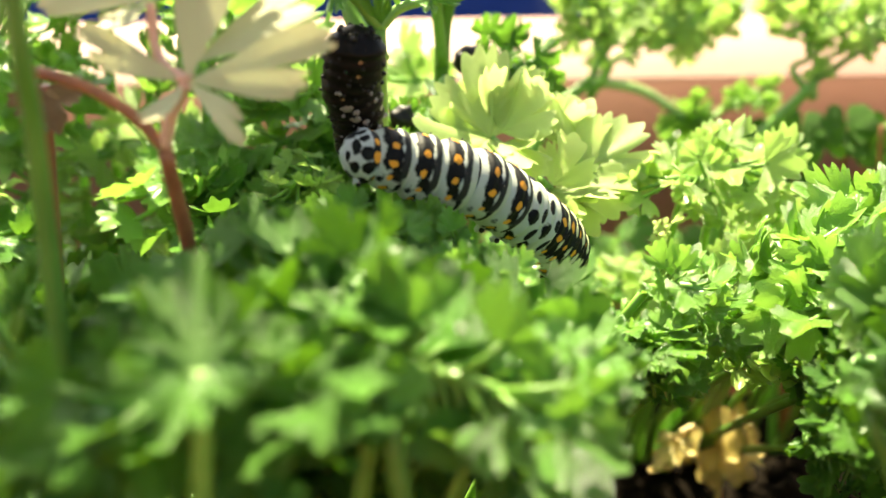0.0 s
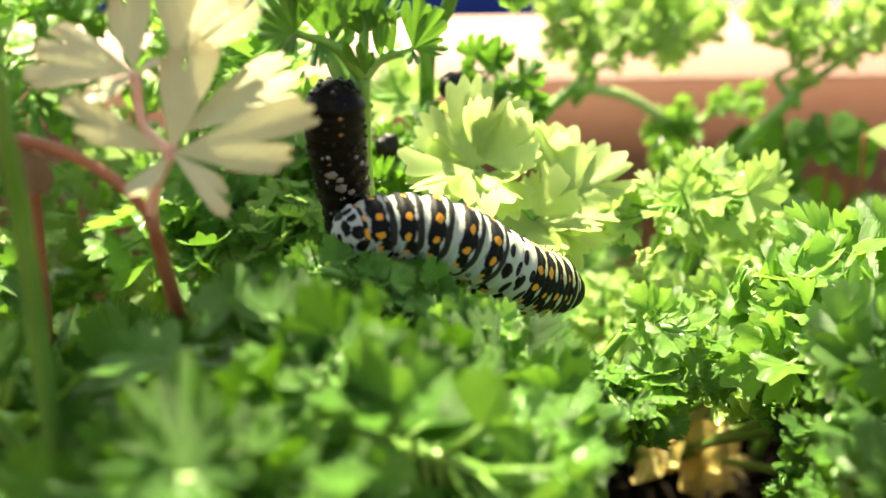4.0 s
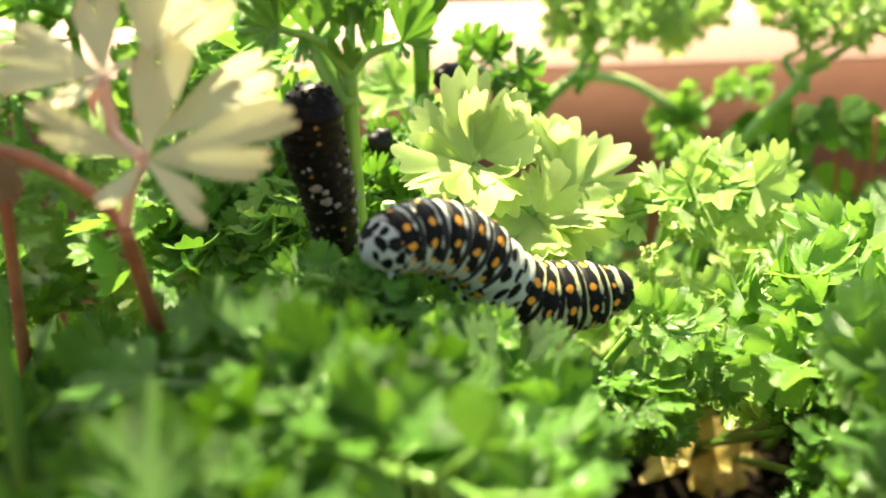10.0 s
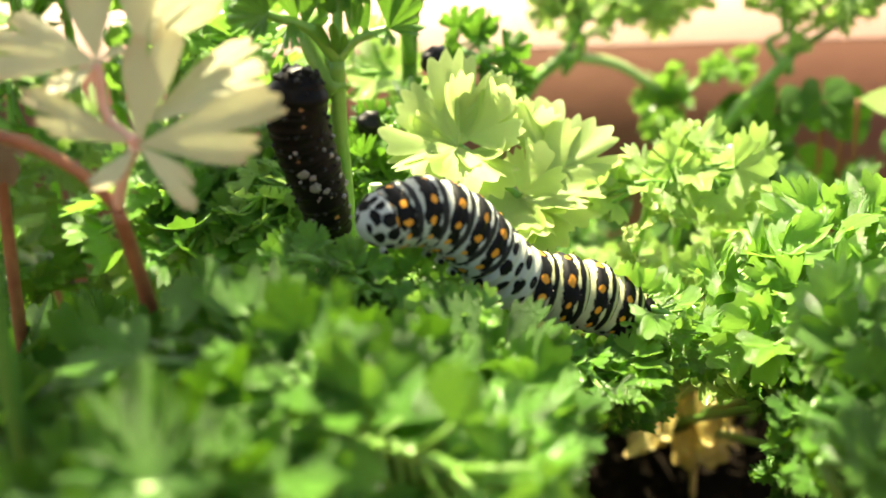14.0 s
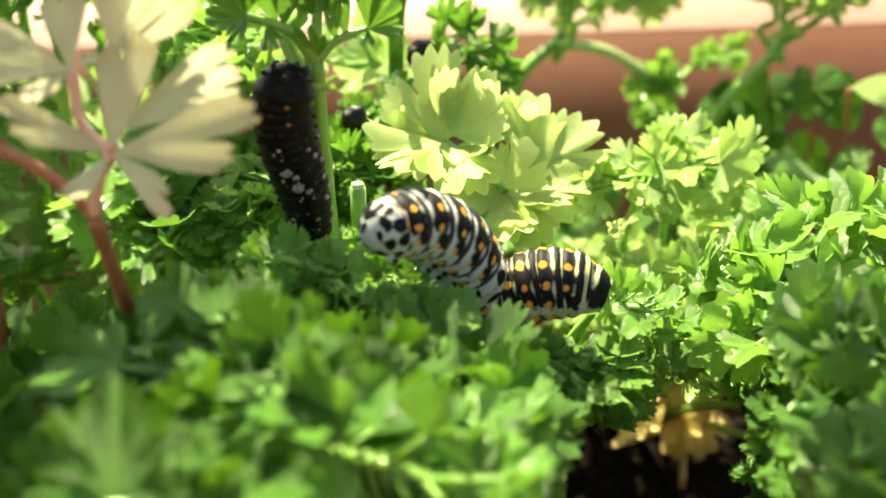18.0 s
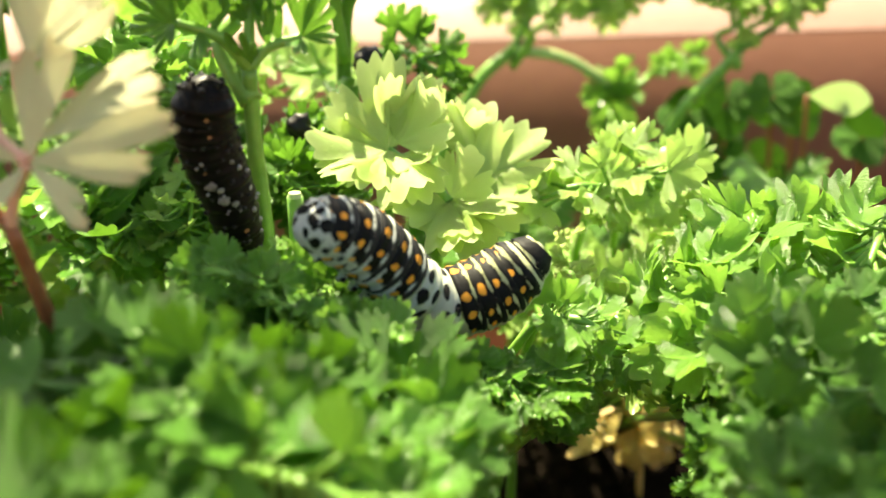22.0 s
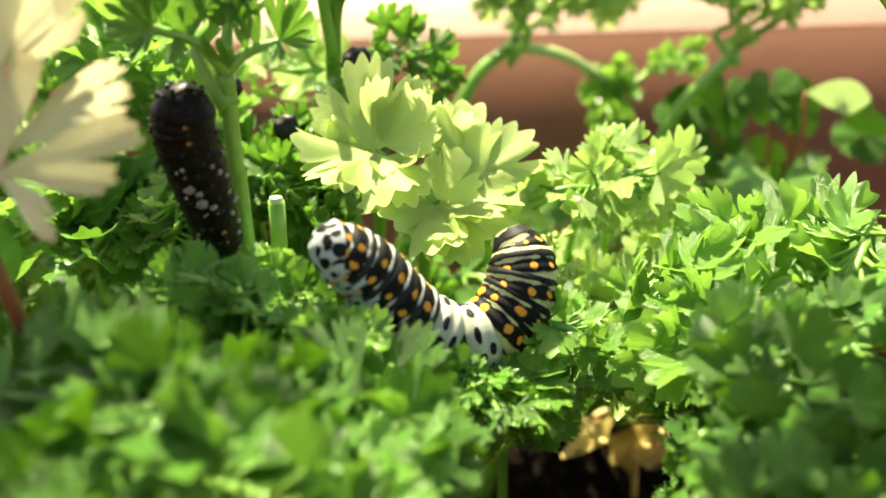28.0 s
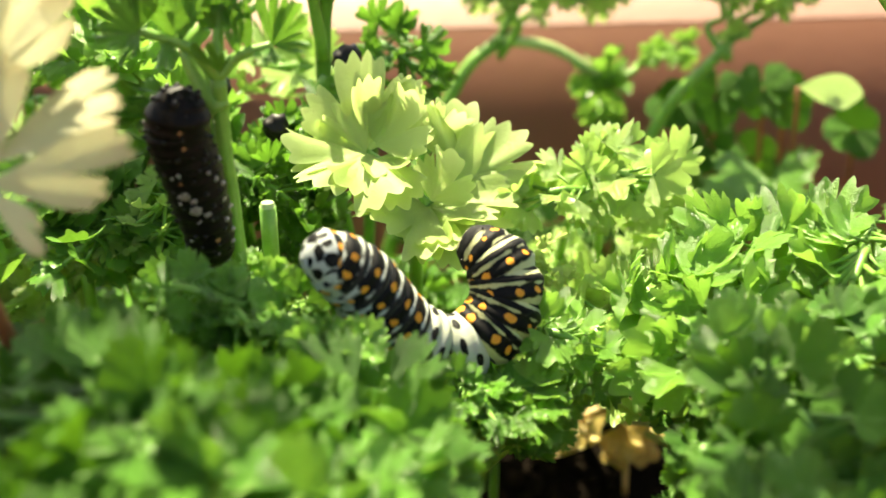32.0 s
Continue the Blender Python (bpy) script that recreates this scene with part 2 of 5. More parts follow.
SOIL = grained("potting_soil", (0.004, 0.003, 0.002), (0.016, 0.011, 0.007), 120.0, 0.9, 1.0, 0.002, 5.0, 0.03)
CRUMB = grained("soil_crumb", (0.005, 0.004, 0.003), (0.026, 0.018, 0.011), 300.0, 0.9, 0.8, 0.0006, 4.0, 0.03)
PAVING = grained("concrete_paving", (0.050, 0.052, 0.056), (0.085, 0.088, 0.093), 9.0, 0.8, 0.5, 0.002, 20.0)
BLUE = grained("blue_plastic", (0.012, 0.045, 0.300), (0.020, 0.075, 0.420), 12.0, 0.35, 0.1, 0.0005, 12.0)
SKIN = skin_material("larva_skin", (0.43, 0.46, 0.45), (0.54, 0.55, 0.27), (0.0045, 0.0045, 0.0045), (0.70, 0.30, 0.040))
SKIN_DARK = skin_material("young_larva_skin", (0.25, 0.24, 0.22), (0.25, 0.24, 0.22), (0.0045, 0.0034, 0.0030), (0.34, 0.17, 0.08), 0.38)
HEAD = skin_material("larva_head", (0.62, 0.66, 0.44), (0.66, 0.70, 0.40), (0.010, 0.010, 0.010), (0.80, 0.40, 0.05), 0.3)
HORN = grained("larva_claw", (0.004, 0.0035, 0.003), (0.014, 0.010, 0.008), 400.0, 0.45, 0.3, 0.0001, 6.0, 0.3)
WART = grained("larva_pale_wart", (0.16, 0.13, 0.11), (0.36, 0.33, 0.31), 500.0, 0.4, 0.2, 0.0001)


# ---- building blocks ----
def part(name, bm, material, parent, label=""):
    me = bm
    if isinstance(bm, bmesh.types.BMesh):
        me = bpy.data.meshes.new(name)
        bm.to_mesh(me)
        bm.free()
    if not me.materials:
        me.materials.append(material)
    ob = new(name, me)
    ob.parent = parent
    if label:
        ob["label"] = label
    return ob


def smooth(me):
    me.polygons.foreach_set("use_smooth", [True] * len(me.polygons))
    return me


def grid_mesh(name, pts, uv=None, closed=False):
    """A mesh from rows of points; closed joins each row's end to its start."""
    rows, cols = len(pts), len(pts[0])
    verts = [tuple(p) for row in pts for p in row]
    span = cols if closed else cols - 1
    faces = [(r * cols + c, r * cols + (c + 1) % cols, (r + 1) * cols + (c + 1) % cols, (r + 1) * cols + c) for r in range(rows - 1) for c in range(span)]
    me = bpy.data.meshes.new(name)
    me.from_pydata(verts, [], faces)
    if uv is not None:
        layer = me.uv_layers.new(name="UVMap")
        flat = [uv[i] for i in range(len(verts))]
        idx = np.empty(len(me.loops), dtype=np.int32)
        me.loops.foreach_get("vertex_index", idx)
        layer.data.foreach_set("uv", np.asarray(flat, dtype=np.float32)[idx].ravel())
    return smooth(me)


def tube_rows(path, radii, sides=10):
    """Rings round a path of points."""
    rows = []
    n = len(path)
    for i, p in enumerate(path):
        d = (path[min(i + 1, n - 1)] - path[max(i - 1, 0)]).normalized()
        u = d.cross(Vector((0.31, 0.9, 0.2))).normalized()
        v = d.cross(u)
        rows.append([p + (u * math.cos(a) + v * math.sin(a)) * radii[i] for a in (2 * math.pi * k / sides for k in range(sides))])
    return rows


def add_tube(bm, path, radii, sides=10):
    rings = [[bm.verts.new(p) for p in row] for row in tube_rows(path, radii, sides)]
    for a, b in zip(rings, rings[1:]):
        for k in range(sides):
            bm.faces.new((a[k], a[(k + 1) % sides], b[(k + 1) % sides], b[k])).smooth = True
    bm.faces.new(rings[0][::-1])
    bm.faces.new(rings[-1])


def bend(points, n=14):
    """A smooth path through points (Catmull-Rom)."""
    ps = [Vector(p) for p in points]
    ps = [ps[0] * 2 - ps[1]] + ps + [ps[-1] * 2 - ps[-2]]
    out = []
    for a, b, c, d in zip(ps, ps[1:], ps[2:], ps[3:]):
        for k in range(n):
            t = k / n
            out.append(0.5 * (2 * b + (c - a) * t + (2 * a - 5 * b + 4 * c - d) * t * t + (3 * b - a - 3 * c + d) * t ** 3))
    out.append(ps[-2])
    return out


def blade(name, seed, spread=70, lobes=5, teeth=3, cut=0.42, nick=0.15, curl=0.5, ruffle=0.5, side=0.35, nth=66, nr=6, tooth=0.6, cup=0.15, slit=5.0):
    """A leaflet of unit length, its base at the origin and its tip along +y, face up +z: a wedge that fans out into lobes with toothed ends, each ray of it curling up or down."""
    rng = random.Random(seed)
    half, turn, flip = radians(spread), rng.uniform(-0.4, 0.4), rng.choice((-1, 1))
    long = [rng.uniform(0.84, 1.1) for _ in range(lobes + 1)]
    rays, w = [], spread / 80
    for i in range(nth + 1):
        f = i / nth
        x = f * lobes
        th = (2 * f - 1) * half * (1 + 0.06 * noise.noise((f * 4, seed * 2.3, 1)))
        cell = min(int(x), lobes - 1)
        e = abs(2 * f - 1)
        r = (1 - side * e ** 1.7) * long[cell] * (1 + 0.08 * noise.noise((f * 5, seed * 3.1, 2)))
        gap = 1 - abs(math.sin(math.pi * x))
        beat = x * teeth + 0.12 * noise.noise((f * 6, seed * 1.7, 4))
        fork = 1 - (1 - tooth) * abs(math.sin(math.pi * beat)) - tooth * (1 - abs(2 * (beat % 1.0) - 1))
        r *= (1 - cut * gap ** slit) * (1 - nick * fork * (0.75 + 0.5 * noise.noise((f * 8, seed, 6))))
        roll = curl * (1 + 0.7 * noise.noise((f * 2.0 * w, seed * 1.9, 3))) + ruffle * (0.22 * flip * math.cos(2 * math.pi * x + turn) + 1.7 * noise.noise((f * 3.2 * w, seed * 0.9, 8)))
        far, z, ray = 0.0, 0.0, [(0.0, 0.0, 0.0)]
        for j in range(1, nr + 1):
            q = (j - 0.5) / nr * r
            a = cup + roll * q ** 1.35 + 0.16 * min(w, 1.0) * noise.noise((q * 3 + seed, f * 6 * w, 5))
            far += r / nr * math.cos(a)
            z += r / nr * math.sin(a)
            sway = th + 0.25 * ruffle * q * noise.noise((f * 4.1 * w, seed * 2.9, 7))
            ray.append((far * math.sin(sway), far * math.cos(sway), z))
        rays.append(ray)
    pts = [[ray[j] for ray in rays] for j in range(nr + 1)]
    uv = [(i / nth * lobes + 0.5, j / nr) for j in range(nr + 1) for i in range(nth + 1)]
    return grid_mesh(name, pts, uv)


CURLY = [blade("curly_leaflet", s, 80 + 6 * (s % 3), 3, 4 - s % 2, 0.42, 0.24, (0.9, -0.5, 0.4, 1.2, -0.9, 0.2, 0.7, 1.5)[s], 0.9, 0.24, nth=66, nr=5) for s in range(8)]
TIGHT = [blade("tight_leaflet", 20 + s, 100, 5, 2, 0.45, 0.22, (1.5, 0.9, -0.8, 1.9, 0.5, 1.2)[s], 1.3, 0.15, nth=50, nr=5) for s in range(6)]
FLAT = [blade("broad_leaflet", 40 + s, 72, 3, 4, 0.42, 0.22, (0.25, -0.35, 0.5, -0.1, -0.6)[s], 0.5, 0.24, nth=72, nr=6) for s in range(5)]
LOBE = [blade("faded_lobe", 100 + s, (20, 27, 22, 30, 28, 22, 15)[s], (2, 3, 2, 3, 2, 1, 2)[s], 3, 0.26, 0.10, (0.10, -0.25, 0.2, -0.35, 0.3, 0.45, -0.3)[s], 0.10, 0.16, nth=60, nr=8, tooth=0.4, cup=0.0, slit=2.6) for s in range(7)]
SPEAR = [blade("narrow_leaflet", 160 + s, 26, 3, 1, 0.45, 0.12, (0.5, 0.2, -0.3, 0.8)[s], 0.7, 0.3, nth=42, nr=6) for s in range(4)]
FAN = [blade("fan_leaflet", 60 + s, 74, 3, 4, 0.42, 0.17, (0.3, -0.4, 0.5, -0.2, 0.9)[s], 0.65, 0.22, nth=96, nr=8, tooth=0.5, slit=3.6) for s in range(5)]
CRISP = [blade("crumpled_leaflet", 120 + s, 75, 3, 2, 0.45, 0.14, (1.6, -1.2, 0.9, 2.0, -0.6)[s], 0.8, 0.2, nth=64, nr=8, tooth=0.3) for s in range(5)]
OVAL = [blade("oval_leaflet", 140, 42, 1, 1, 0.55, 0.0, -0.2, 0.1, 0.35, nth=40, nr=6, cup=0.05)]
ROUND = [blade("round_leaflet", 80 + s, 70, 2, 1, 0.16, 0.0, -0.25, 0.12, 0.25, nth=40, nr=5, cup=0.05) for s in range(3)]


def with_material(meshes, material):
    out = []
    for me in meshes:
        me = me.copy()
        me.materials.clear()
        me.materials.append(material)
        out.append(me)
    return out


# leaf colour carries half shade in kinds 3 and 8, full sun in 6
STYLES = {
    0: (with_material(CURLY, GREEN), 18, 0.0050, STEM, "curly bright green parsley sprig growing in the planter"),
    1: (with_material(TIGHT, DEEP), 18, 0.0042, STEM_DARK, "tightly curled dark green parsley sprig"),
    8: (with_material(CURLY, SHADE_GREEN), 19, 0.0053, STEM_DARK, "curly parsley sprig coloured deeper green for half shade"),
    3: (with_material(FLAT, SHADE_GREEN), 13, 0.0060, STEM, "broad-leaved parsley sprig coloured darker green for half shade"),
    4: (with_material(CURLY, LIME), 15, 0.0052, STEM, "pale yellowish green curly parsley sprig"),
    6: (with_material(CURLY, FRESH), 18, 0.0056, STEM, "lush curly parsley sprig coloured lighter green for full sun"),
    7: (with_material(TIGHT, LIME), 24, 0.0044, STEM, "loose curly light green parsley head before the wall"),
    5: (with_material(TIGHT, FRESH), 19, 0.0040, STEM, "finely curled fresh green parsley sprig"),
}


def place(name, me, parent, base, at, tip, face, size, label=""):
    """A leaflet at a point, its tip towards a direction and its face towards another."""
    y = Vector(tip).normalized()
    z = (Vector(face) - y * y.dot(Vector(face))).normalized()
    x = y.cross(z)
    m = Matrix((x, y, z)).transposed().to_4x4()
    ob = part(name, me, None, parent, label)
    ob.matrix_basis = Matrix.Translation(Vector(at) - Vector(base)) @ m @ Matrix.Diagonal((size, size, size, 1))
    return ob


def thing(name, at, label, category, group=""):
    ob = new(name)
    ob.location = at
    ob.empty_display_size = 0.005
    return tagged(ob, label, category, group)


def stalk(name, points, r0, r1, material, parent, base, label="", sides=9):
    path = [p - Vector(base) for p in bend(points, 8)]
    radii = [r0 + (r1 - r0) * i / (len(path) - 1) for i in range(len(path))]
    bm = bmesh.new()
    add_tube(bm, path, radii, sides)
    return part(name, bm, material, parent, label)


def twig(material):
    bm = bmesh.new()
    add_tube(bm, [Vector((0, 0, 0)), Vector((0, 0.5, -0.03)), Vector((0, 1, 0))], [0.07, 0.06, 0.05], 6)
    me = bpy.data.meshes.new("side_stalk")
    bm.to_mesh(me)
    bm.free()
    me.materials.append(material)
    return me


TWIGS = {m.name: twig(m) for m in (STEM, STEM_DARK)}


def sprig(top, size, style, rng, face=None, out=None, foot=None, group="parsley sprigs", thick=1.0, share=1.0):
    """One parsley leaf: a stem from the soil, short side stalks, and a leaflet on each."""
    meshes, count, length, stem_mat, label = STYLES[style]
    top, count = Vector(top), round(count * share)
    face = Vector(face) if face else Vector((rng.uniform(-0.55, 0.45), rng.uniform(-0.95, -0.20), 0.9))
    face.normalize()
    out = Vector(out) if out else Vector((rng.uniform(-1, 1), -0.4, rng.uniform(-0.7, 0.6)))
    out = (out - face * out.dot(face)).normalized()
    side = face.cross(out)
    span = 0.0086 * size
    neck = top - out * span * 0.7 - face * 0.003
    base = Vector(foot) if foot else Vector((neck.x * 0.97 + rng.uniform(-0.008, 0.008), neck.y + rng.uniform(0.0, 0.016), 0.0))
    bent = False
    strip = 0.0085 + 0.195 * base.y  # strip of soil kept clear of stems along the camera's sightline
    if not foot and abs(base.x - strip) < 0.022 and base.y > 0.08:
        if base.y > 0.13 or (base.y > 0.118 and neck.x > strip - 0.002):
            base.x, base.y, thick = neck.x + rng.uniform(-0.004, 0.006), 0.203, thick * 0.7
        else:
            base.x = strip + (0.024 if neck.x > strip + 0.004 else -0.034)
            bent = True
    one = thing("parsley_sprig", base, label, "parsley", group)
    lean = (neck - base)
    knee = base + lean * 0.45 + Vector((rng.uniform(-.003, .003), rng.uniform(-.002, .002), 0))
    if bent:
        knee, thick = base + Vector((lean.x * 0.35, lean.y * 0.4, lean.z * 0.55)), thick * 0.7
    stalk("stem", [base - Vector((0, 0, 0.003)), knee, neck], 0.0011 * thick, 0.0007 * thick, stem_mat, one, base)
    stalk("rachis", [neck, top, top + out * span * 0.5], 0.0006, 0.0004, stem_mat, one, base, sides=6)
    for k in range(count):
        f = k / max(1, count - 1)
        ang = 0.0 if k == 0 else (1 if k % 2 else -1) * (0.35 + 1.75 * f + rng.uniform(-0.2, 0.2))
        far = span * (1.0 - 0.75 * f) * rng.uniform(0.85, 1.1)
        away = out * math.cos(ang) + side * math.sin(ang)
        spot = top + out * (span * (0.45 - 0.9 * f)) + away * far * 0.42 + face * rng.uniform(-0.0045, 0.0035) * size
        tip = away + face * rng.uniform(-0.45, 0.65)
        up = face + side * rng.uniform(-0.7, 0.7) + out * rng.uniform(-0.7, 0.7)
        root = top + out * (span * (0.35 - 0.95 * f))
        place("side_stalk", TWIGS[stem_mat.name], one, base, root, spot + tip.normalized() * 0.0006 - root, face, (spot - root).length + 0.0006)
        place("leaflet", rng.choice(meshes), one, base, spot, tip, up, length * size * rng.uniform(0.8, 1.15))
    return one


# ---- planter, soil and what lies behind ----
def box_bm(x0, y0, z0, x1, y1, z1, bevel=0.0):
    bm = bmesh.new()
    bmesh.ops.create_cube(bm, size=1.0)
    for v in bm.verts:
        v.co = Vector((x0 + (x1 - x0) * (v.co.x + 0.5), y0 + (y1 - y0) * (v.co.y + 0.5), z0 + (z1 - z0) * (v.co.z + 0.5)))
    if bevel:
        bmesh.ops.bevel(bm, geom=list(bm.edges), offset=bevel, segments=3, affect="EDGES", profile=0.5)
    return bm


def planter():
    """A long terracotta trough: walls that lean out, a floor, and a wide rim with a rounded edge."""
    one = thing("planter_trough", (0.02, 0.09, -0.12), "long terracotta-coloured plastic planter trough with a broad rim", "planter")
    at = Vector((0.02, 0.09, -0.12))
    hx, hy = 0.19, 0.146

    def ring(inset_out, z, round_=0.03):
        pts = []
        for cx, cy, a0 in ((1, 1, 0), (-1, 1, 90), (-1, -1, 180), (1, -1, 270)):
            for k in range(7):
                a = radians(a0 + 15 * k)
                pts.append(Vector((cx * (hx + inset_out - round_) + round_ * math.cos(a), cy * (hy + inset_out - round_) + round_ * math.sin(a), z - at.z)))
        return pts

    wall = grid_mesh("wall", [ring(o, z) for o, z in ((-0.022, -0.113), (-0.004, 0.03), (0.0, 0.0605))] + [ring(o + 0.004, z) for o, z in ((0.0, 0.0605), (-0.022, -0.118))], closed=True)
    part("wall", wall, CLAY, one)
    bm = box_bm(-hx + 0.03, -hy + 0.03, 0.002, hx - 0.03, hy - 0.03, 0.007)
    part("base", bm, CLAY, one)
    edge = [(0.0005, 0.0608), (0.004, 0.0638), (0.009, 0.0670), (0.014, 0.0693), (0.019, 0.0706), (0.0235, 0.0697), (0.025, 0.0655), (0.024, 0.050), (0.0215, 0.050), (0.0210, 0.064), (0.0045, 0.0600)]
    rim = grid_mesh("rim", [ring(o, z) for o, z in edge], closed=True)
    part("rim", rim, CLAY_SUNLIT, one, "rounded rim, sunlight put into its paler colour")
    return one


def soil():
    rows = []
    for j in range(61):
        y = -0.050 + 0.281 * j / 60
        row = []
        for i in range(141):
            x = -0.163 + 0.366 * i / 140
            z = 0.004 * noise.noise((x * 40, y * 40, 0)) + 0.0022 * noise.noise((x * 160, y * 160, 3)) - 0.001
            row.append((x, y, z))
        rows.append(row)
    me = grid_mesh("soil", rows)
    me.materials.append(SOIL)
    tagged(new("soil", me), "dark moist potting soil filling the planter", "soil", kind="stuff")
    rng = random.Random(5)
    bm = bmesh.new()
    for _ in range(900):
        x, y = rng.uniform(-0.06, 0.09), rng.uniform(0.06, 0.225)
        r = rng.uniform(0.0006, 0.0024)
        m = pose(x, y, r * 0.3, rng.uniform(0, 90), rng.uniform(0, 90), rng.uniform(0, 90)) @ Matrix.Diagonal((r, r * rng.uniform(0.6, 1), r * rng.uniform(0.6, 1), 1))
        bmesh.ops.create_icosphere(bm, subdivisions=1, radius=1.0, matrix=m)
    me = bpy.data.meshes.new("soil_crumbs")
    bm.to_mesh(me)
    bm.free()
    me.materials.append(CRUMB)
    tagged(new("soil_crumbs", me), "loose dark crumbs lying on the soil", "soil", kind="stuff")


def surroundings():
    bm = bmesh.new()
    bmesh.ops.create_grid(bm, x_segments=2, y_segments=2, size=40.0, matrix=Matrix.Translation((0, 0, -0.121)))
    me = bpy.data.meshes.new("ground")
    bm.to_mesh(me)
    bm.free()
    me.materials.append(PAVING)
    tagged(new("ground", me), "grey concrete paving under the planter", "ground", kind="structure")
    tub = thing("storage_tub", (-0.11, 0.56, -0.121), "blue plastic storage tub standing behind the planter", "tub")
    rows = []
    for o, z in ((-0.02, 0.0), (0.0, 0.215), (0.008, 0.215), (0.010, 0.232), (0.0, 0.236), (-0.006, 0.230), (-0.026, 0.01)):
        ring = []
        for cx, cy, a0 in ((1, 1, 0), (-1, 1, 90), (-1, -1, 180), (1, -1, 270)):
            for k in range(6):
                a = radians(a0 + 18 * k)
                ring.append((cx * (0.17 + o - 0.03) + 0.03 * math.cos(a), cy * (0.12 + o - 0.03) + 0.03 * math.sin(a), z))
        rows.append(ring)
    part("shell", grid_mesh("shell", rows, closed=True), BLUE, tub)
    part("base", box_bm(-0.13, -0.08, 0.0, 0.13, 0.08, 0.006), BLUE, tub)


planter()
soil()
surroundings()

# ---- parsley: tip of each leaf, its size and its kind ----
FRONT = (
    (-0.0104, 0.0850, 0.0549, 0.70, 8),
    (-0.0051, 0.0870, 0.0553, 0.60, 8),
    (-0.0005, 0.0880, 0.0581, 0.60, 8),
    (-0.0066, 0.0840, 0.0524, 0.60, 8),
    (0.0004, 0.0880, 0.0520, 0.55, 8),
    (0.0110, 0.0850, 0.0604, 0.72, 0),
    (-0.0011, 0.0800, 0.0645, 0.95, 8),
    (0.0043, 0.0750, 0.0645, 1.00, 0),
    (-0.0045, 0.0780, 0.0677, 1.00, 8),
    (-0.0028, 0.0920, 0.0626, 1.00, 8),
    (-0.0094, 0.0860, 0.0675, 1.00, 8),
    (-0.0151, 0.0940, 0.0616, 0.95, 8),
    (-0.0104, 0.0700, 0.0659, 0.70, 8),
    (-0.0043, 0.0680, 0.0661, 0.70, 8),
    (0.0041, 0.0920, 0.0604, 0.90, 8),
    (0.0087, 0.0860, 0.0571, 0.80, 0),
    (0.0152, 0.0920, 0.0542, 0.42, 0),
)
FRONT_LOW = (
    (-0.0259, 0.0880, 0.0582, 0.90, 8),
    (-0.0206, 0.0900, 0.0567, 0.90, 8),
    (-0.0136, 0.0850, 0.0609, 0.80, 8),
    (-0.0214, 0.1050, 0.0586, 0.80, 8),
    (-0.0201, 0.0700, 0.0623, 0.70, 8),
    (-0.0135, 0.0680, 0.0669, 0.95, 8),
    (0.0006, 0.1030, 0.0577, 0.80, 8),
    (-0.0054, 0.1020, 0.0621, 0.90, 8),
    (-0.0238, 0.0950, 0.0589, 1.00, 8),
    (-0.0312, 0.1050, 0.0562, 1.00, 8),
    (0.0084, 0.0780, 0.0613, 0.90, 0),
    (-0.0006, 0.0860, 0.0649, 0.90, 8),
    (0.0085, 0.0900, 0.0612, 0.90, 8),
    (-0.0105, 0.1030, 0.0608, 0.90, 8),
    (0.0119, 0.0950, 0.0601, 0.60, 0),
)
MIDDLE = (
    (0.0186, 0.1065, 0.0556, 0.50, 0),
    (0.0229, 0.1080, 0.0544, 0.48, 6),
    (0.0000, 0.1095, 0.0658, 0.42, 6),
    (0.0029, 0.1075, 0.0638, 0.42, 0),
    (-0.0013, 0.1060, 0.0639, 0.45, 6),
    (0.0262, 0.1135, 0.0584, 0.55, 6),
    (0.0285, 0.1155, 0.0547, 0.60, 0),
    (0.0260, 0.1125, 0.0530, 0.50, 6),
    (0.0230, 0.1090, 0.0525, 0.50, 0),
    (0.0040, 0.1005, 0.0641, 0.45, 0),
    (0.0075, 0.1010, 0.0640, 0.42, 6),
    (0.0096, 0.1030, 0.0576, 0.50, 0),
    (0.0141, 0.1055, 0.0542, 0.45, 0),
    (0.0192, 0.1075, 0.0529, 0.45, 6),
    (0.0190, 0.1100, 0.0543, 0.55, 0),
    (0.0223, 0.1090, 0.0529, 0.40, 0),
    (0.0133, 0.1010, 0.0550, 0.60, 1),
    (0.0151, 0.1020, 0.0522, 0.50, 0),
    (0.0099, 0.0960, 0.0584, 0.95, 3),
    (0.0151, 0.1080, 0.0531, 0.55, 0),
    (0.0040, 0.1020, 0.0570, 0.75, 1),
    (0.0211, 0.1100, 0.0535, 0.45, 0),
    (0.0176, 0.1070, 0.0543, 0.50, 0),
    (0.0144, 0.1090, 0.0560, 0.50, 0),
    (0.0321, 0.1250, 0.0492, 0.40, 6),
    (0.0372, 0.1280, 0.0474, 0.45, 6),
    (0.0376, 0.1200, 0.0486, 0.45, 6),
    (-0.0014, 0.1040, 0.0659, 0.50, 0),
    (-0.0047, 0.1060, 0.0669, 0.50, 0),
    (-0.0034, 0.1240, 0.0606, 0.40, 0),
)
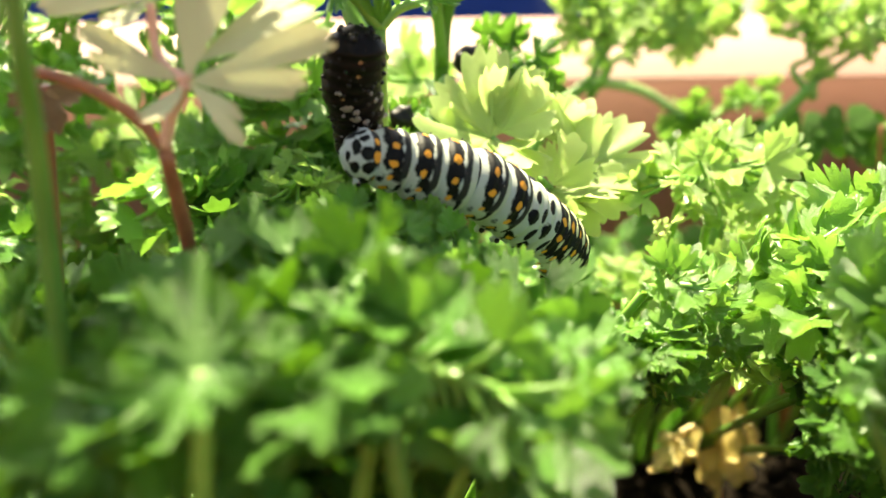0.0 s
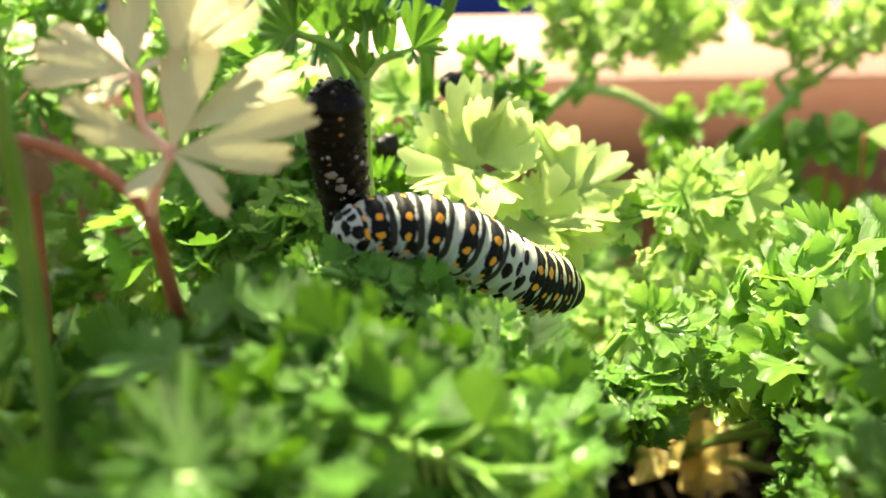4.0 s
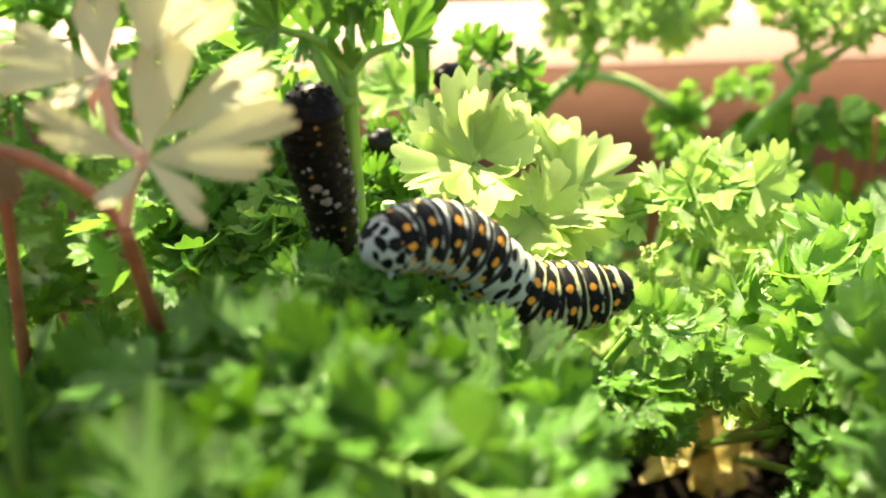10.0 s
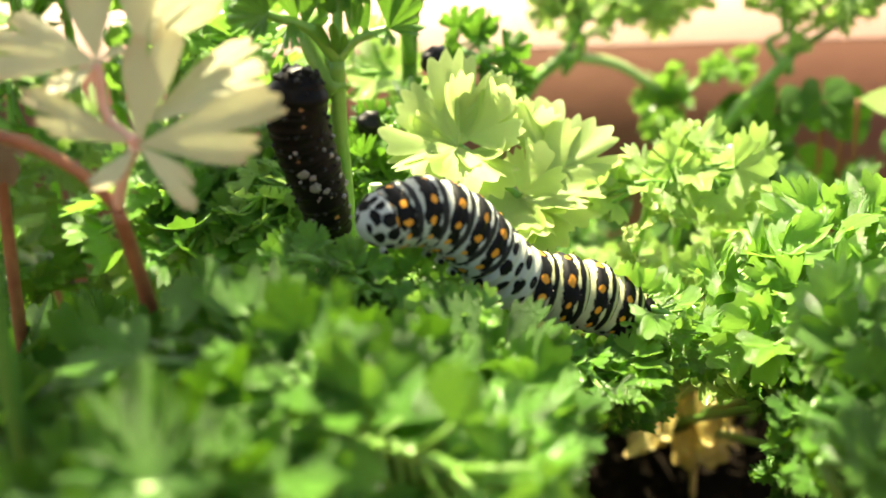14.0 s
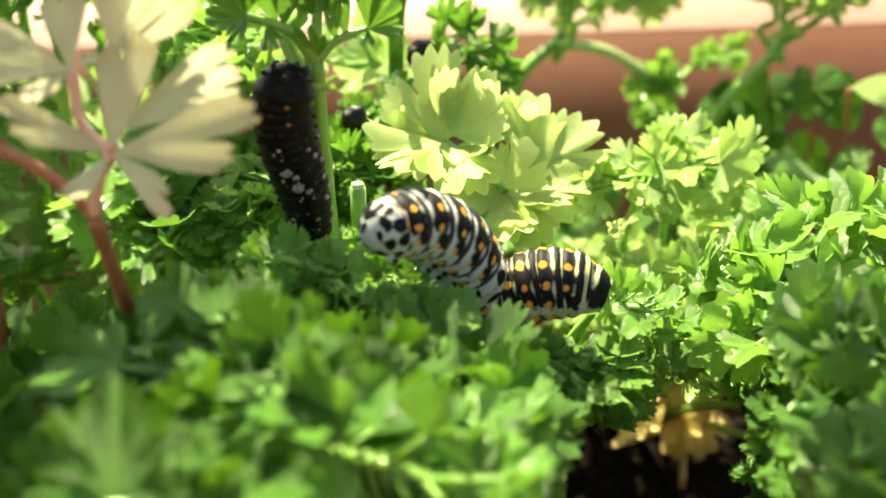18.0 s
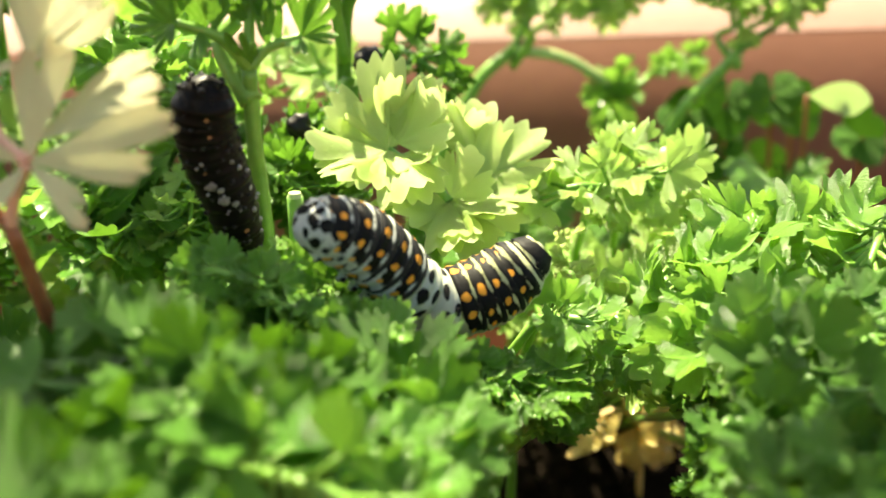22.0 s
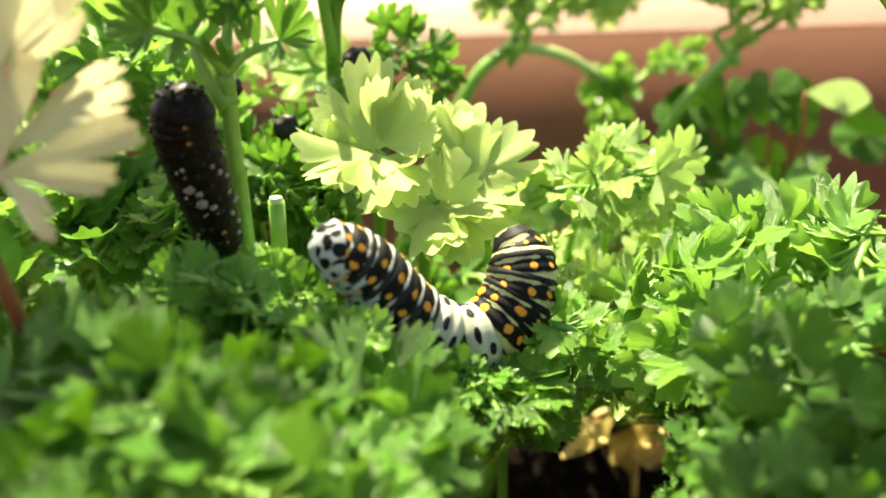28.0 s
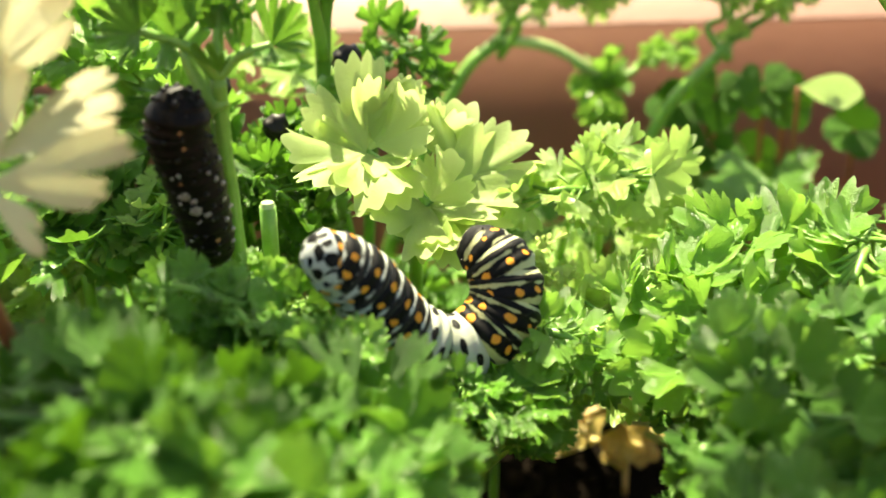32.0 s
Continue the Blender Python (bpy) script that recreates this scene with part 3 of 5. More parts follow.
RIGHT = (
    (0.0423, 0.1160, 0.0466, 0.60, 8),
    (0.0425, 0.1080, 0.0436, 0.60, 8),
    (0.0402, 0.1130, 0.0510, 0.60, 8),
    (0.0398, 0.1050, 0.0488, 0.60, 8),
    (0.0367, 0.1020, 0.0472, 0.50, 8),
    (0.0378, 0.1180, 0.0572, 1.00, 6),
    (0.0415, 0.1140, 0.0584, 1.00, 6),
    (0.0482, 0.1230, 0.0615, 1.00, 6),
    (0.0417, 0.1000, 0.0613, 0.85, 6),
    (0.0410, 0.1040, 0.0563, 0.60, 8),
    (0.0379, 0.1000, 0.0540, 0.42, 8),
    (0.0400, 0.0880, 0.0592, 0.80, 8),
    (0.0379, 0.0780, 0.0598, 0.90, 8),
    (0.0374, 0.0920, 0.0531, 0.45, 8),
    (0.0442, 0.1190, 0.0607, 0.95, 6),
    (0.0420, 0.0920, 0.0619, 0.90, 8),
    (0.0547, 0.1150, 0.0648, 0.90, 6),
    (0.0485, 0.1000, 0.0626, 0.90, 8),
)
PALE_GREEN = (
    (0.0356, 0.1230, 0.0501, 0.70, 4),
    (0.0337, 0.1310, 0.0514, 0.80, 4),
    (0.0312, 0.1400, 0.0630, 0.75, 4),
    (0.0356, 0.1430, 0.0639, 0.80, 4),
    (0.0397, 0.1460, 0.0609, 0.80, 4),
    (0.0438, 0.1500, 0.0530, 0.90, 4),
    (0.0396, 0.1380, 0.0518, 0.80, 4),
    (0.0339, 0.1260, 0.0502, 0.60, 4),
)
MID_BACK = (
    (-0.0017, 0.1480, 0.0616, 0.90, 1),
    (-0.0045, 0.1520, 0.0661, 0.90, 1),
    (0.0007, 0.1470, 0.0555, 0.90, 1),
    (0.0037, 0.1560, 0.0467, 0.80, 1),
    (0.0106, 0.1650, 0.0402, 0.90, 1),
    (0.0193, 0.1700, 0.0404, 0.90, 3),
    (0.0272, 0.1600, 0.0418, 0.80, 4),
    (0.0450, 0.1570, 0.0480, 0.80, 3),
    (0.0315, 0.1600, 0.0443, 0.80, 4),
    (-0.0085, 0.1500, 0.0633, 0.90, 0),
    (0.0362, 0.1500, 0.0458, 0.80, 4),
)
BACK = (
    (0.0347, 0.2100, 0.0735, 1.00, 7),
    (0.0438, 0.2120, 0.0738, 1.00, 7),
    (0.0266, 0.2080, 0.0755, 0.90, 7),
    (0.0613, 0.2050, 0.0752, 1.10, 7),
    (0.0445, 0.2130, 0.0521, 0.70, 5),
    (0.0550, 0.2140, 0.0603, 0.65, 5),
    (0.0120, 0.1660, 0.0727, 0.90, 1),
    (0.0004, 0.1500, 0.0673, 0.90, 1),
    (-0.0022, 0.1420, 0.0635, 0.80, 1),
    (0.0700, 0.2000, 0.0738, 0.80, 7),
)
# kind 4's paler green stands in for sunlight on these back leaves
BACK_LEFT = (
    (-0.0163, 0.1385, 0.0604, 0.60, 6),
    (-0.0130, 0.1390, 0.0638, 0.60, 4),
    (-0.0123, 0.1385, 0.0583, 0.55, 6),
    (-0.0211, 0.1400, 0.0584, 0.65, 4),
    (-0.0255, 0.1420, 0.0622, 0.65, 6),
    (-0.0481, 0.1650, 0.0834, 1.20, 6),
    (-0.0484, 0.1620, 0.0727, 1.20, 6),
    (-0.0388, 0.1580, 0.0535, 1.10, 4),
    (-0.0425, 0.1500, 0.0486, 1.10, 6),
    (-0.0164, 0.1520, 0.0656, 1.10, 6),
    (-0.0153, 0.1460, 0.0600, 1.00, 5),
    (-0.0223, 0.1600, 0.0808, 1.20, 6),
    (-0.0207, 0.1480, 0.0550, 1.00, 4),
    (-0.0484, 0.1520, 0.0595, 1.10, 4),
    (-0.0321, 0.1460, 0.0499, 1.00, 4),
    (-0.0135, 0.1550, 0.0714, 1.00, 6),
    (-0.0373, 0.1650, 0.0633, 1.20, 4),
)
BACK_LEFT_LOW = (
    (-0.0589, 0.1600, 0.0665, 1.10, 6),
    (-0.0516, 0.1400, 0.0576, 1.10, 0),
    (-0.0310, 0.1680, 0.0720, 1.20, 5),
    (-0.0417, 0.1700, 0.0856, 1.20, 6),
    (-0.0196, 0.1500, 0.0789, 1.10, 6),
    (-0.0258, 0.1450, 0.0621, 1.10, 6),
    (-0.0198, 0.1400, 0.0601, 1.00, 0),
    (-0.0010, 0.1720, 0.0699, 1.00, 4),
    (-0.0312, 0.0900, 0.0617, 1.10, 0),
)


def parsley():
    rng = random.Random(11)
    for area in (FRONT, FRONT_LOW, MIDDLE, RIGHT, PALE_GREEN, MID_BACK, BACK_LEFT, BACK_LEFT_LOW):
        for x, y, z, size, style in area:
            own = random.Random(round((x * 7 + y * 13 + z * 29) * 1e5))
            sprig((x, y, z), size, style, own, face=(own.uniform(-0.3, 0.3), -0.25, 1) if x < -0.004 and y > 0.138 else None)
    forks = ((0.0277, 0.211, 0.0642),) * 3 + ((0.0625, 0.200, 0.0653),) + ((0.0440, 0.211, 0.0579),) * 2 + (None,) * 3 + ((0.0625, 0.200, 0.0653),)
    for (x, y, z, size, style), foot in zip(BACK, forks):
        sprig((x, y, z), size, style, rng, face=(rng.uniform(-0.3, 0.3), -0.75, 0.75), out=Vector((x, y - 0.002, z)) - Vector(foot) if foot else None, foot=foot, thick=0.6 if foot else 1.0)
    # hidden low leaves along the foot of the back wall, added to shade the soil
    for k in (0, 1, 2, 5, 6, 7, 8):
        sprig((0.018 + 0.0065 * k, 0.198 + 0.006 * (k % 2), rng.uniform(0.030, 0.040)), 1.15, 3, rng, face=(rng.uniform(-0.3, 0.3), -0.3, 1), foot=(0.018 + 0.0065 * k, 0.212, 0.0))
    # lower leaves that close the undergrowth
    for _ in range(70):
        x, y = rng.uniform(-0.07, 0.085), rng.uniform(0.055, 0.20)
        # keep the camera's sightlines to the soil and the larva open
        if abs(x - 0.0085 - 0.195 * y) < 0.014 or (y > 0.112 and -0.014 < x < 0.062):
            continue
        sprig((x, y, rng.uniform(0.022, 0.046)), rng.uniform(0.8, 1.1), rng.choice((0, 0, 1, 3)), rng, share=0.6)

    # the rest of the bed, towards the ends and the front of the trough
    for k in range(22):
        if k < 15:
            x, y, z = rng.choice((rng.uniform(-0.135, -0.088), rng.uniform(0.115, 0.165))), rng.uniform(0.04, 0.20), rng.uniform(0.040, 0.065)
        else:
            x, y, z = rng.uniform(-0.10, 0.12), rng.uniform(-0.02, 0.04), rng.uniform(0.026, 0.040)
        sprig((x, y, z), rng.uniform(1.1, 1.4), rng.choice((0, 1, 8)), rng, foot=(x, y + 0.01, 0.0), share=0.6)


parsley()


# ---- leaves with a look of their own ----
def special_leaf(name, label, category, base, stems, blades, meshes, group=""):
    """Stems: name, points, radii, material. Blades: where, towards, face, length, mesh number."""
    one = thing(name, base, label, category, group)
    for part_name, points, r0, r1, material in stems:
        stalk(part_name, points, r0, r1, material, one, base)
    for at, to, face, k, grow in blades:
        d = Vector(to) - Vector(at)
        place("leaflet", meshes[k % len(meshes)], one, base, at, d, face, d.length * grow)
    return one


def own_leaves():
    yg = with_material(FAN, YELLOW)
    c, c2 = (0.0084, 0.1400, 0.0680), (0.0151, 0.1380, 0.0623)
    special_leaf("yellowing_parsley_leaf", "large pale yellow-green parsley leaf with scalloped lobes", "leaf", (0.012, 0.155, 0.0), [
        ("stem", [(0.012, 0.155, -0.003), (0.013, 0.152, 0.035), (0.0136, 0.1440, 0.0554), c2], 0.0010, 0.0007, STEM),
        ("side_stalk", [c2, (0.0116, 0.1410, 0.0652), c], 0.0006, 0.0005, STEM),
    ], [
        (c, (0.0080, 0.1470, 0.0766), (-0.05, -0.85, 0.5), 0, 1.0),
        ((0.0092, 0.1405, 0.0690), (0.0131, 0.1470, 0.0736), (0.25, -0.8, 0.55), 4, 1.0),
        ((0.0095, 0.1400, 0.0687), (0.0157, 0.1410, 0.0736), (-0.3, -0.6, 0.75), 2, 1.0),
        (c, (0.0020, 0.1430, 0.0700), (-0.3, -0.85, 0.45), 3, 1.0),
        (c, (0.0023, 0.1310, 0.0665), (-0.1, -0.5, 0.85), 1, 1.05),
        ((0.0087, 0.1395, 0.0677), (0.0060, 0.1300, 0.0652), (0.0, -0.5, 0.85), 3, 0.95),
        ((0.0095, 0.1390, 0.0676), (0.0144, 0.1340, 0.0653), (0.3, -0.45, 0.85), 4, 0.9),
        (c2, (0.0074, 0.1295, 0.0636), (-0.05, -0.5, 0.85), 1, 1.0),
        (c2, (0.0112, 0.1290, 0.0602), (0.05, -0.55, 0.8), 3, 1.0),
        (c2, (0.0162, 0.1290, 0.0595), (0.0, -0.55, 0.8), 0, 1.0),
        (c2, (0.0229, 0.1310, 0.0617), (0.1, -0.5, 0.85), 3, 1.0),
        ((0.0153, 0.1380, 0.0629), (0.0194, 0.1390, 0.0682), (-0.5, -0.6, 0.6), 2, 1.0),
        ((0.0183, 0.1400, 0.0642), (0.0261, 0.1460, 0.0695), (0.1, -0.85, 0.5), 3, 1.0),
        ((0.0173, 0.1390, 0.0633), (0.0267, 0.1410, 0.0639), (0.1, -0.8, 0.55), 1, 1.0),
        ((0.0149, 0.1430, 0.0675), (0.0210, 0.1460, 0.0695), (0.2, -0.7, 0.7), 4, 0.9),
    ], yg)
    e = Vector((0.0287, 0.1365, 0.0562))
    turn = random.Random(8)
    buds = []
    for k in range(16):
        d = Vector((turn.uniform(-1, 1), turn.uniform(-1, 0.2), turn.uniform(-1, 1))).normalized()
        a = e + Vector((d.x * 0.0012, d.y * 0.0010, d.z * 0.0026))
        buds.append((a, a + d * turn.uniform(0.0014, 0.0021), d + Vector((0.3, -0.4, 0.5)), k, 1.0))
    special_leaf("small_yellow_sprout", "small lime yellow curled parsley sprout", "leaf", (0.022, 0.150, 0.0), [
        ("stem", [(0.022, 0.150, -0.003), (0.0235, 0.147, 0.036), e - Vector((0, 0, 0.003))], 0.0007, 0.0004, STEM_DARK),
    ], buds, with_material(TIGHT, YELLOW))
    pale = with_material(LOBE, BEIGE)
    b, b2, b3 = (-0.0158, 0.0915, 0.0817), (-0.0185, 0.0935, 0.0874), (-0.0158, 0.0950, 0.0882)
    special_leaf("faded_parsley_leaf", "faded cream and beige parsley leaf on a red-brown stem", "leaf", (-0.0150, 0.101, 0.0), [
        ("stem", [(-0.0150, 0.101, -0.003), (-0.0152, 0.100, 0.040), (-0.0172, 0.0975, 0.0636), (-0.0180, 0.0925, 0.0766)], 0.0008, 0.0006, STEM_RED),
        ("side_stem", [(-0.0180, 0.0925, 0.0766), (-0.0205, 0.0930, 0.0792), (-0.0247, 0.0940, 0.0814), (-0.0294, 0.0950, 0.0824)], 0.0005, 0.0005, STEM_RED),
        ("leaf_stalk", [(-0.0180, 0.0925, 0.0766), (-0.0172, 0.0922, 0.0793), b], 0.0005, 0.0005, STEM_PINK),
        ("upper_stalk", [b, (-0.0181, 0.0930, 0.0835), b2], 0.0005, 0.0004, STEM_PINK),
        ("upper_stalk", [b, (-0.0164, 0.0985, 0.0841), b3], 0.0004, 0.0003, STEM_PINK),
    ], [
        (b, (-0.0046, 0.0885, 0.0836), (0.05, -0.9, 0.4), 0, 1.0),
        ((-0.0152, 0.0920, 0.0831), (-0.0066, 0.0945, 0.0878), (0.0, -0.45, 0.9), 1, 1.05),
        (b, (-0.0142, 0.0950, 0.0903), (-0.1, -0.7, 0.7), 2, 1.0),
        (b3, (-0.0125, 0.1000, 0.0945), (0.0, -0.35, 0.95), 3, 1.1),
        (b3, (-0.0087, 0.0975, 0.0920), (0.1, -0.35, 0.95), 4, 1.05),
        (b3, (-0.0157, 0.0990, 0.0952), (-0.1, -0.5, 0.85), 2, 1.0),
        (b, (-0.0240, 0.0905, 0.0853), (-0.05, -0.9, 0.4), 6, 1.0),
        (b, (-0.0183, 0.0885, 0.0787), (-0.35, -0.7, 0.6), 5, 1.05),
        (b, (-0.0111, 0.0880, 0.0791), (0.15, -0.8, 0.55), 6, 1.05),
        (b2, (-0.0262, 0.0925, 0.0900), (-0.1, -0.85, 0.5), 1, 1.0),
        (b2, (-0.0196, 0.0970, 0.0936), (0.0, -0.6, 0.8), 2, 1.0),
        (b2, (-0.0217, 0.0915, 0.0853), (-0.3, -0.75, 0.6), 5, 1.05),
        (b2, (-0.0160, 0.0945, 0.0889), (0.2, -0.7, 0.7), 6, 0.9),
    ], pale)
    w = (-0.0300, 0.103, 0.0800)
    special_leaf("withered_leaf", "withered brown leaf hanging beside the stems", "leaf", (-0.031, 0.108, 0.0), [
        ("stem", [(-0.031, 0.108, -0.003), (-0.0315, 0.106, 0.05), w], 0.0008, 0.0005, STEM_RED),
    ], [(w, (-0.0290, 0.101, 0.0750), (0.3, -0.9, 0.1), 0, 0.9), (w, (-0.0320, 0.102, 0.0770), (-0.4, -0.9, 0.1), 1, 0.8)], with_material(CURLY, BROWN))
    d = (0.0427, 0.1680, 0.0171)
    special_leaf("dry_leaf", "dried golden yellow leaf curled on the dark soil", "leaf", (0.040, 0.172, 0.0), [
        ("stalk", [(0.0355, 0.1660, 0.0188), (0.0389, 0.1670, 0.0200), d, (0.044, 0.173, 0.002)], 0.0006, 0.0005, STRAW),
    ], [
        (d, (0.0352, 0.1640, 0.0223), (-0.1, -0.5, 0.85), 0, 1.0),
        (d, (0.0480, 0.1690, 0.0202), (0.1, -0.7, 0.7), 4, 0.95),
        (d, (0.0495, 0.1640, 0.0181), (0.2, -0.7, 0.7), 2, 1.0),
        (d, (0.0469, 0.1620, 0.0132), (0.4, -0.8, 0.4), 1, 1.0),
        ((0.0373, 0.1670, 0.0187), (0.0408, 0.1610, 0.0122), (-0.5, -0.7, 0.4), 3, 1.0),
        ((0.0369, 0.1670, 0.0183), (0.0332, 0.1660, 0.0144), (-0.4, -0.8, 0.4), 4, 0.9),
        (d, (0.0442, 0.1620, 0.0111), (0.1, -0.9, 0.3), 2, 0.95),
    ], with_material(CRISP, GOLD))
    # broad leaves that turn their faces to the front
    special_leaf("broad_parsley_leaf", "broad green parsley leaf with toothed lobes on a pale stalk", "parsley", (0.0111, 0.1140, 0.0), [
        ("stem", [(0.0111, 0.1140, -0.003), (0.0121, 0.1100, 0.0337), (0.0111, 0.1020, 0.0562)], 0.0009, 0.0006, STEM),
    ], [((0.0111, 0.1020, 0.0562), (0.0084, 0.1060, 0.0605), (0.10, -0.85, 0.5), 1, 1.0), ((0.0111, 0.1020, 0.0562), (0.0133, 0.1080, 0.0596), (-0.10, -0.85, 0.5), 2, 1.0), ((0.0111, 0.1020, 0.0562), (0.0169, 0.1030, 0.0560), (0.10, -0.85, 0.5), 3, 1.0)], with_material(FLAT, GREEN), "broad parsley leaves")
    special_leaf("broad_parsley_leaf", "broad green parsley leaf with toothed lobes on a pale stalk", "parsley", (0.0095, 0.1020, 0.0), [
        ("stem", [(0.0095, 0.1020, -0.003), (0.0105, 0.0980, 0.0343), (0.0095, 0.0900, 0.0572)], 0.0009, 0.0006, STEM),
    ], [((0.0095, 0.0900, 0.0572), (0.0096, 0.0870, 0.0512), (0.10, -0.85, 0.5), 1, 1.0), ((0.0095, 0.0900, 0.0572), (0.0063, 0.0880, 0.0550), (-0.10, -0.85, 0.5), 2, 1.0), ((0.0095, 0.0900, 0.0572), (0.0131, 0.0880, 0.0542), (0.10, -0.85, 0.5), 3, 1.0)], with_material(FLAT, GREEN), "broad parsley leaves")
    special_leaf("broad_parsley_leaf", "broad green parsley leaf with toothed lobes on a pale stalk", "parsley", (-0.0012, 0.1020, 0.0), [
        ("stem", [(-0.0012, 0.1020, -0.003), (-0.0002, 0.0980, 0.0358), (-0.0012, 0.0900, 0.0596)], 0.0009, 0.0006, STEM),
    ], [((-0.0012, 0.0900, 0.0596), (0.0003, 0.0870, 0.0550), (0.10, -0.85, 0.5), 1, 1.0), ((-0.0012, 0.0900, 0.0596), (-0.0034, 0.0880, 0.0565), (-0.10, -0.85, 0.5), 2, 1.0)], with_material(FLAT, GREEN), "broad parsley leaves")
    pb = (0.0691, 0.1950, 0.0440)
    special_leaf("broad_parsley_leaf", "broad pale bluish green parsley leaf near the back wall", "parsley", (0.060, 0.203, 0.0), [
        ("stem", [(0.060, 0.203, -0.003), (0.061, 0.202, 0.030), pb], 0.0008, 0.0005, STEM_DARK),
    ], [(pb, (0.0582, 0.1900, 0.0438), (-0.1, -0.55, 0.85), 1, 1.0), (pb, (0.0777, 0.1910, 0.0448), (0.1, -0.55, 0.85), 2, 1.0), (pb, (0.0687, 0.1880, 0.0407), (0.0, -0.6, 0.8), 3, 0.9)], with_material(FLAT, FRESH), "broad parsley leaves")
    # tall leaf that rises beside the dark larva
    n, n1, n2 = (-0.0027, 0.1142, 0.0831), (-0.0084, 0.1120, 0.0877), (0.0020, 0.1150, 0.0856)
    special_leaf("tall_parsley_leaf", "tall green parsley leaf on a ribbed upright stem", "parsley", (-0.002, 0.119, 0.0), [
        ("stem", [(-0.002, 0.119, -0.003), (-0.0020, 0.1175, 0.040), (-0.0027, 0.1160, 0.0698), (-0.0028, 0.1148, 0.0758), n], 0.0009, 0.0007, STEM),
        ("side_stalk", [n, (-0.0048, 0.1130, 0.0861), n1], 0.0006, 0.0004, STEM),
        ("side_stalk", [n, (-0.0009, 0.1148, 0.0848), n2], 0.0006, 0.0004, STEM),
        ("side_stalk", [n, (-0.0025, 0.1150, 0.0867), (-0.0022, 0.1155, 0.0892)], 0.0006, 0.0004, STEM),
    ], [(a, to, (fx, -0.8, 0.45), k, 1.1) for k, (a, to, fx) in enumerate((
        (n1, (-0.0115, 0.1105, 0.0896), -0.3), (n1, (-0.0117, 0.1100, 0.0872), -0.2), (n1, (-0.0098, 0.1110, 0.0925), -0.1), (n1, (-0.0070, 0.1120, 0.0926), 0.2),
        (n1, (-0.0091, 0.1095, 0.0854), -0.2), ((-0.0058, 0.1128, 0.0867), (-0.0068, 0.1115, 0.0911), -0.4), ((-0.0053, 0.1130, 0.0864), (-0.0043, 0.1120, 0.0915), 0.3),
        (n, (-0.0023, 0.1120, 0.0877), 0.0), ((-0.0025, 0.1150, 0.0867), (-0.0044, 0.1140, 0.0910), -0.4), ((-0.0025, 0.1150, 0.0869), (-0.0016, 0.1160, 0.0917), 0.1),
        ((-0.0022, 0.1150, 0.0872), (0.0007, 0.1150, 0.0900), 0.4), ((0.0001, 0.1149, 0.0851), (-0.0008, 0.1160, 0.0895), -0.1), (n2, (0.0026, 0.1150, 0.0908), 0.0),
        (n2, (0.0045, 0.1150, 0.0892), 0.3), (n2, (0.0050, 0.1140, 0.0859), 0.3), (n2, (0.0014, 0.1120, 0.0839), 0.0), ((-0.0009, 0.1148, 0.0848), (-0.0016, 0.1140, 0.0886), 0.5),
        ((-0.0065, 0.1125, 0.0870), (-0.0056, 0.1100, 0.0845), -0.2)))], with_material(SPEAR, GREEN))
    # leaf close before the others, its narrow lobes spread like a star
    k0 = (-0.0103, 0.0630, 0.0700)
    special_leaf("near_parsley_leaf", "green parsley leaf with narrow spread lobes rising before the others", "parsley", (-0.012, 0.066, 0.0), [
        ("stem", [(-0.012, 0.066, -0.003), (-0.012, 0.0655, 0.040), k0], 0.0009, 0.0006, STEM),
    ], [(k0, to, (0.1, -0.5, 0.85), k, 0.9) for k, to in enumerate((
        (-0.0115, 0.0690, 0.0747), (-0.0145, 0.0670, 0.0732), (-0.0165, 0.0640, 0.0702), (-0.0148, 0.0590, 0.0683), (-0.0109, 0.0570, 0.0670), (-0.0081, 0.0670, 0.0724), (-0.0059, 0.0640, 0.0697), (-0.0076, 0.0600, 0.0678)))], with_material(SPEAR, SHADE_GREEN))
    rng = random.Random(21)
    for top, size, out in (((-0.0040, 0.1165, 0.0905), 0.45, (0, -0.1, 1)),):
        sprig(top, size, 0, rng, face=(0, -0.9, 0.5), out=out, foot=n)
    special_leaf("cut_stem", "short cut parsley stem with a pale open end", "stem", (0.0005, 0.1230, 0.0), [
        ("stem", [(0.0005, 0.1230, -0.003), (-0.0004, 0.1220, 0.040), (0.0000, 0.1192, 0.0696)], 0.0008, 0.0008, STEM),
        ("cut_end", [(0.0000, 0.1192, 0.0695), (0.0000, 0.1192, 0.0700)], 0.00078, 0.0006, STEM_CUT_LIT),
    ], [], [])
    special_leaf("bare_stem", "upright green parsley stem behind the larva", "stem", (0.0045, 0.164, 0.0), [
        ("stem", [(0.0045, 0.164, -0.003), (0.0028, 0.160, 0.0713), (0.0059, 0.156, 0.0850), (0.0085, 0.154, 0.098)], 0.0011, 0.0008, STEM_DARK),
        ("side_stem", [(0.0030, 0.159, 0.074), (0.0020, 0.156, 0.086), (0.0015, 0.154, 0.097)], 0.0008, 0.0007, STEM),
    ], [], [])
    sprig((0.0124, 0.1500, 0.0883), 0.45, 6, rng, face=(0.1, -0.8, 0.6), out=(1, -0.1, 0.2), foot=(0.0070, 0.1552, 0.0905), thick=0.6)
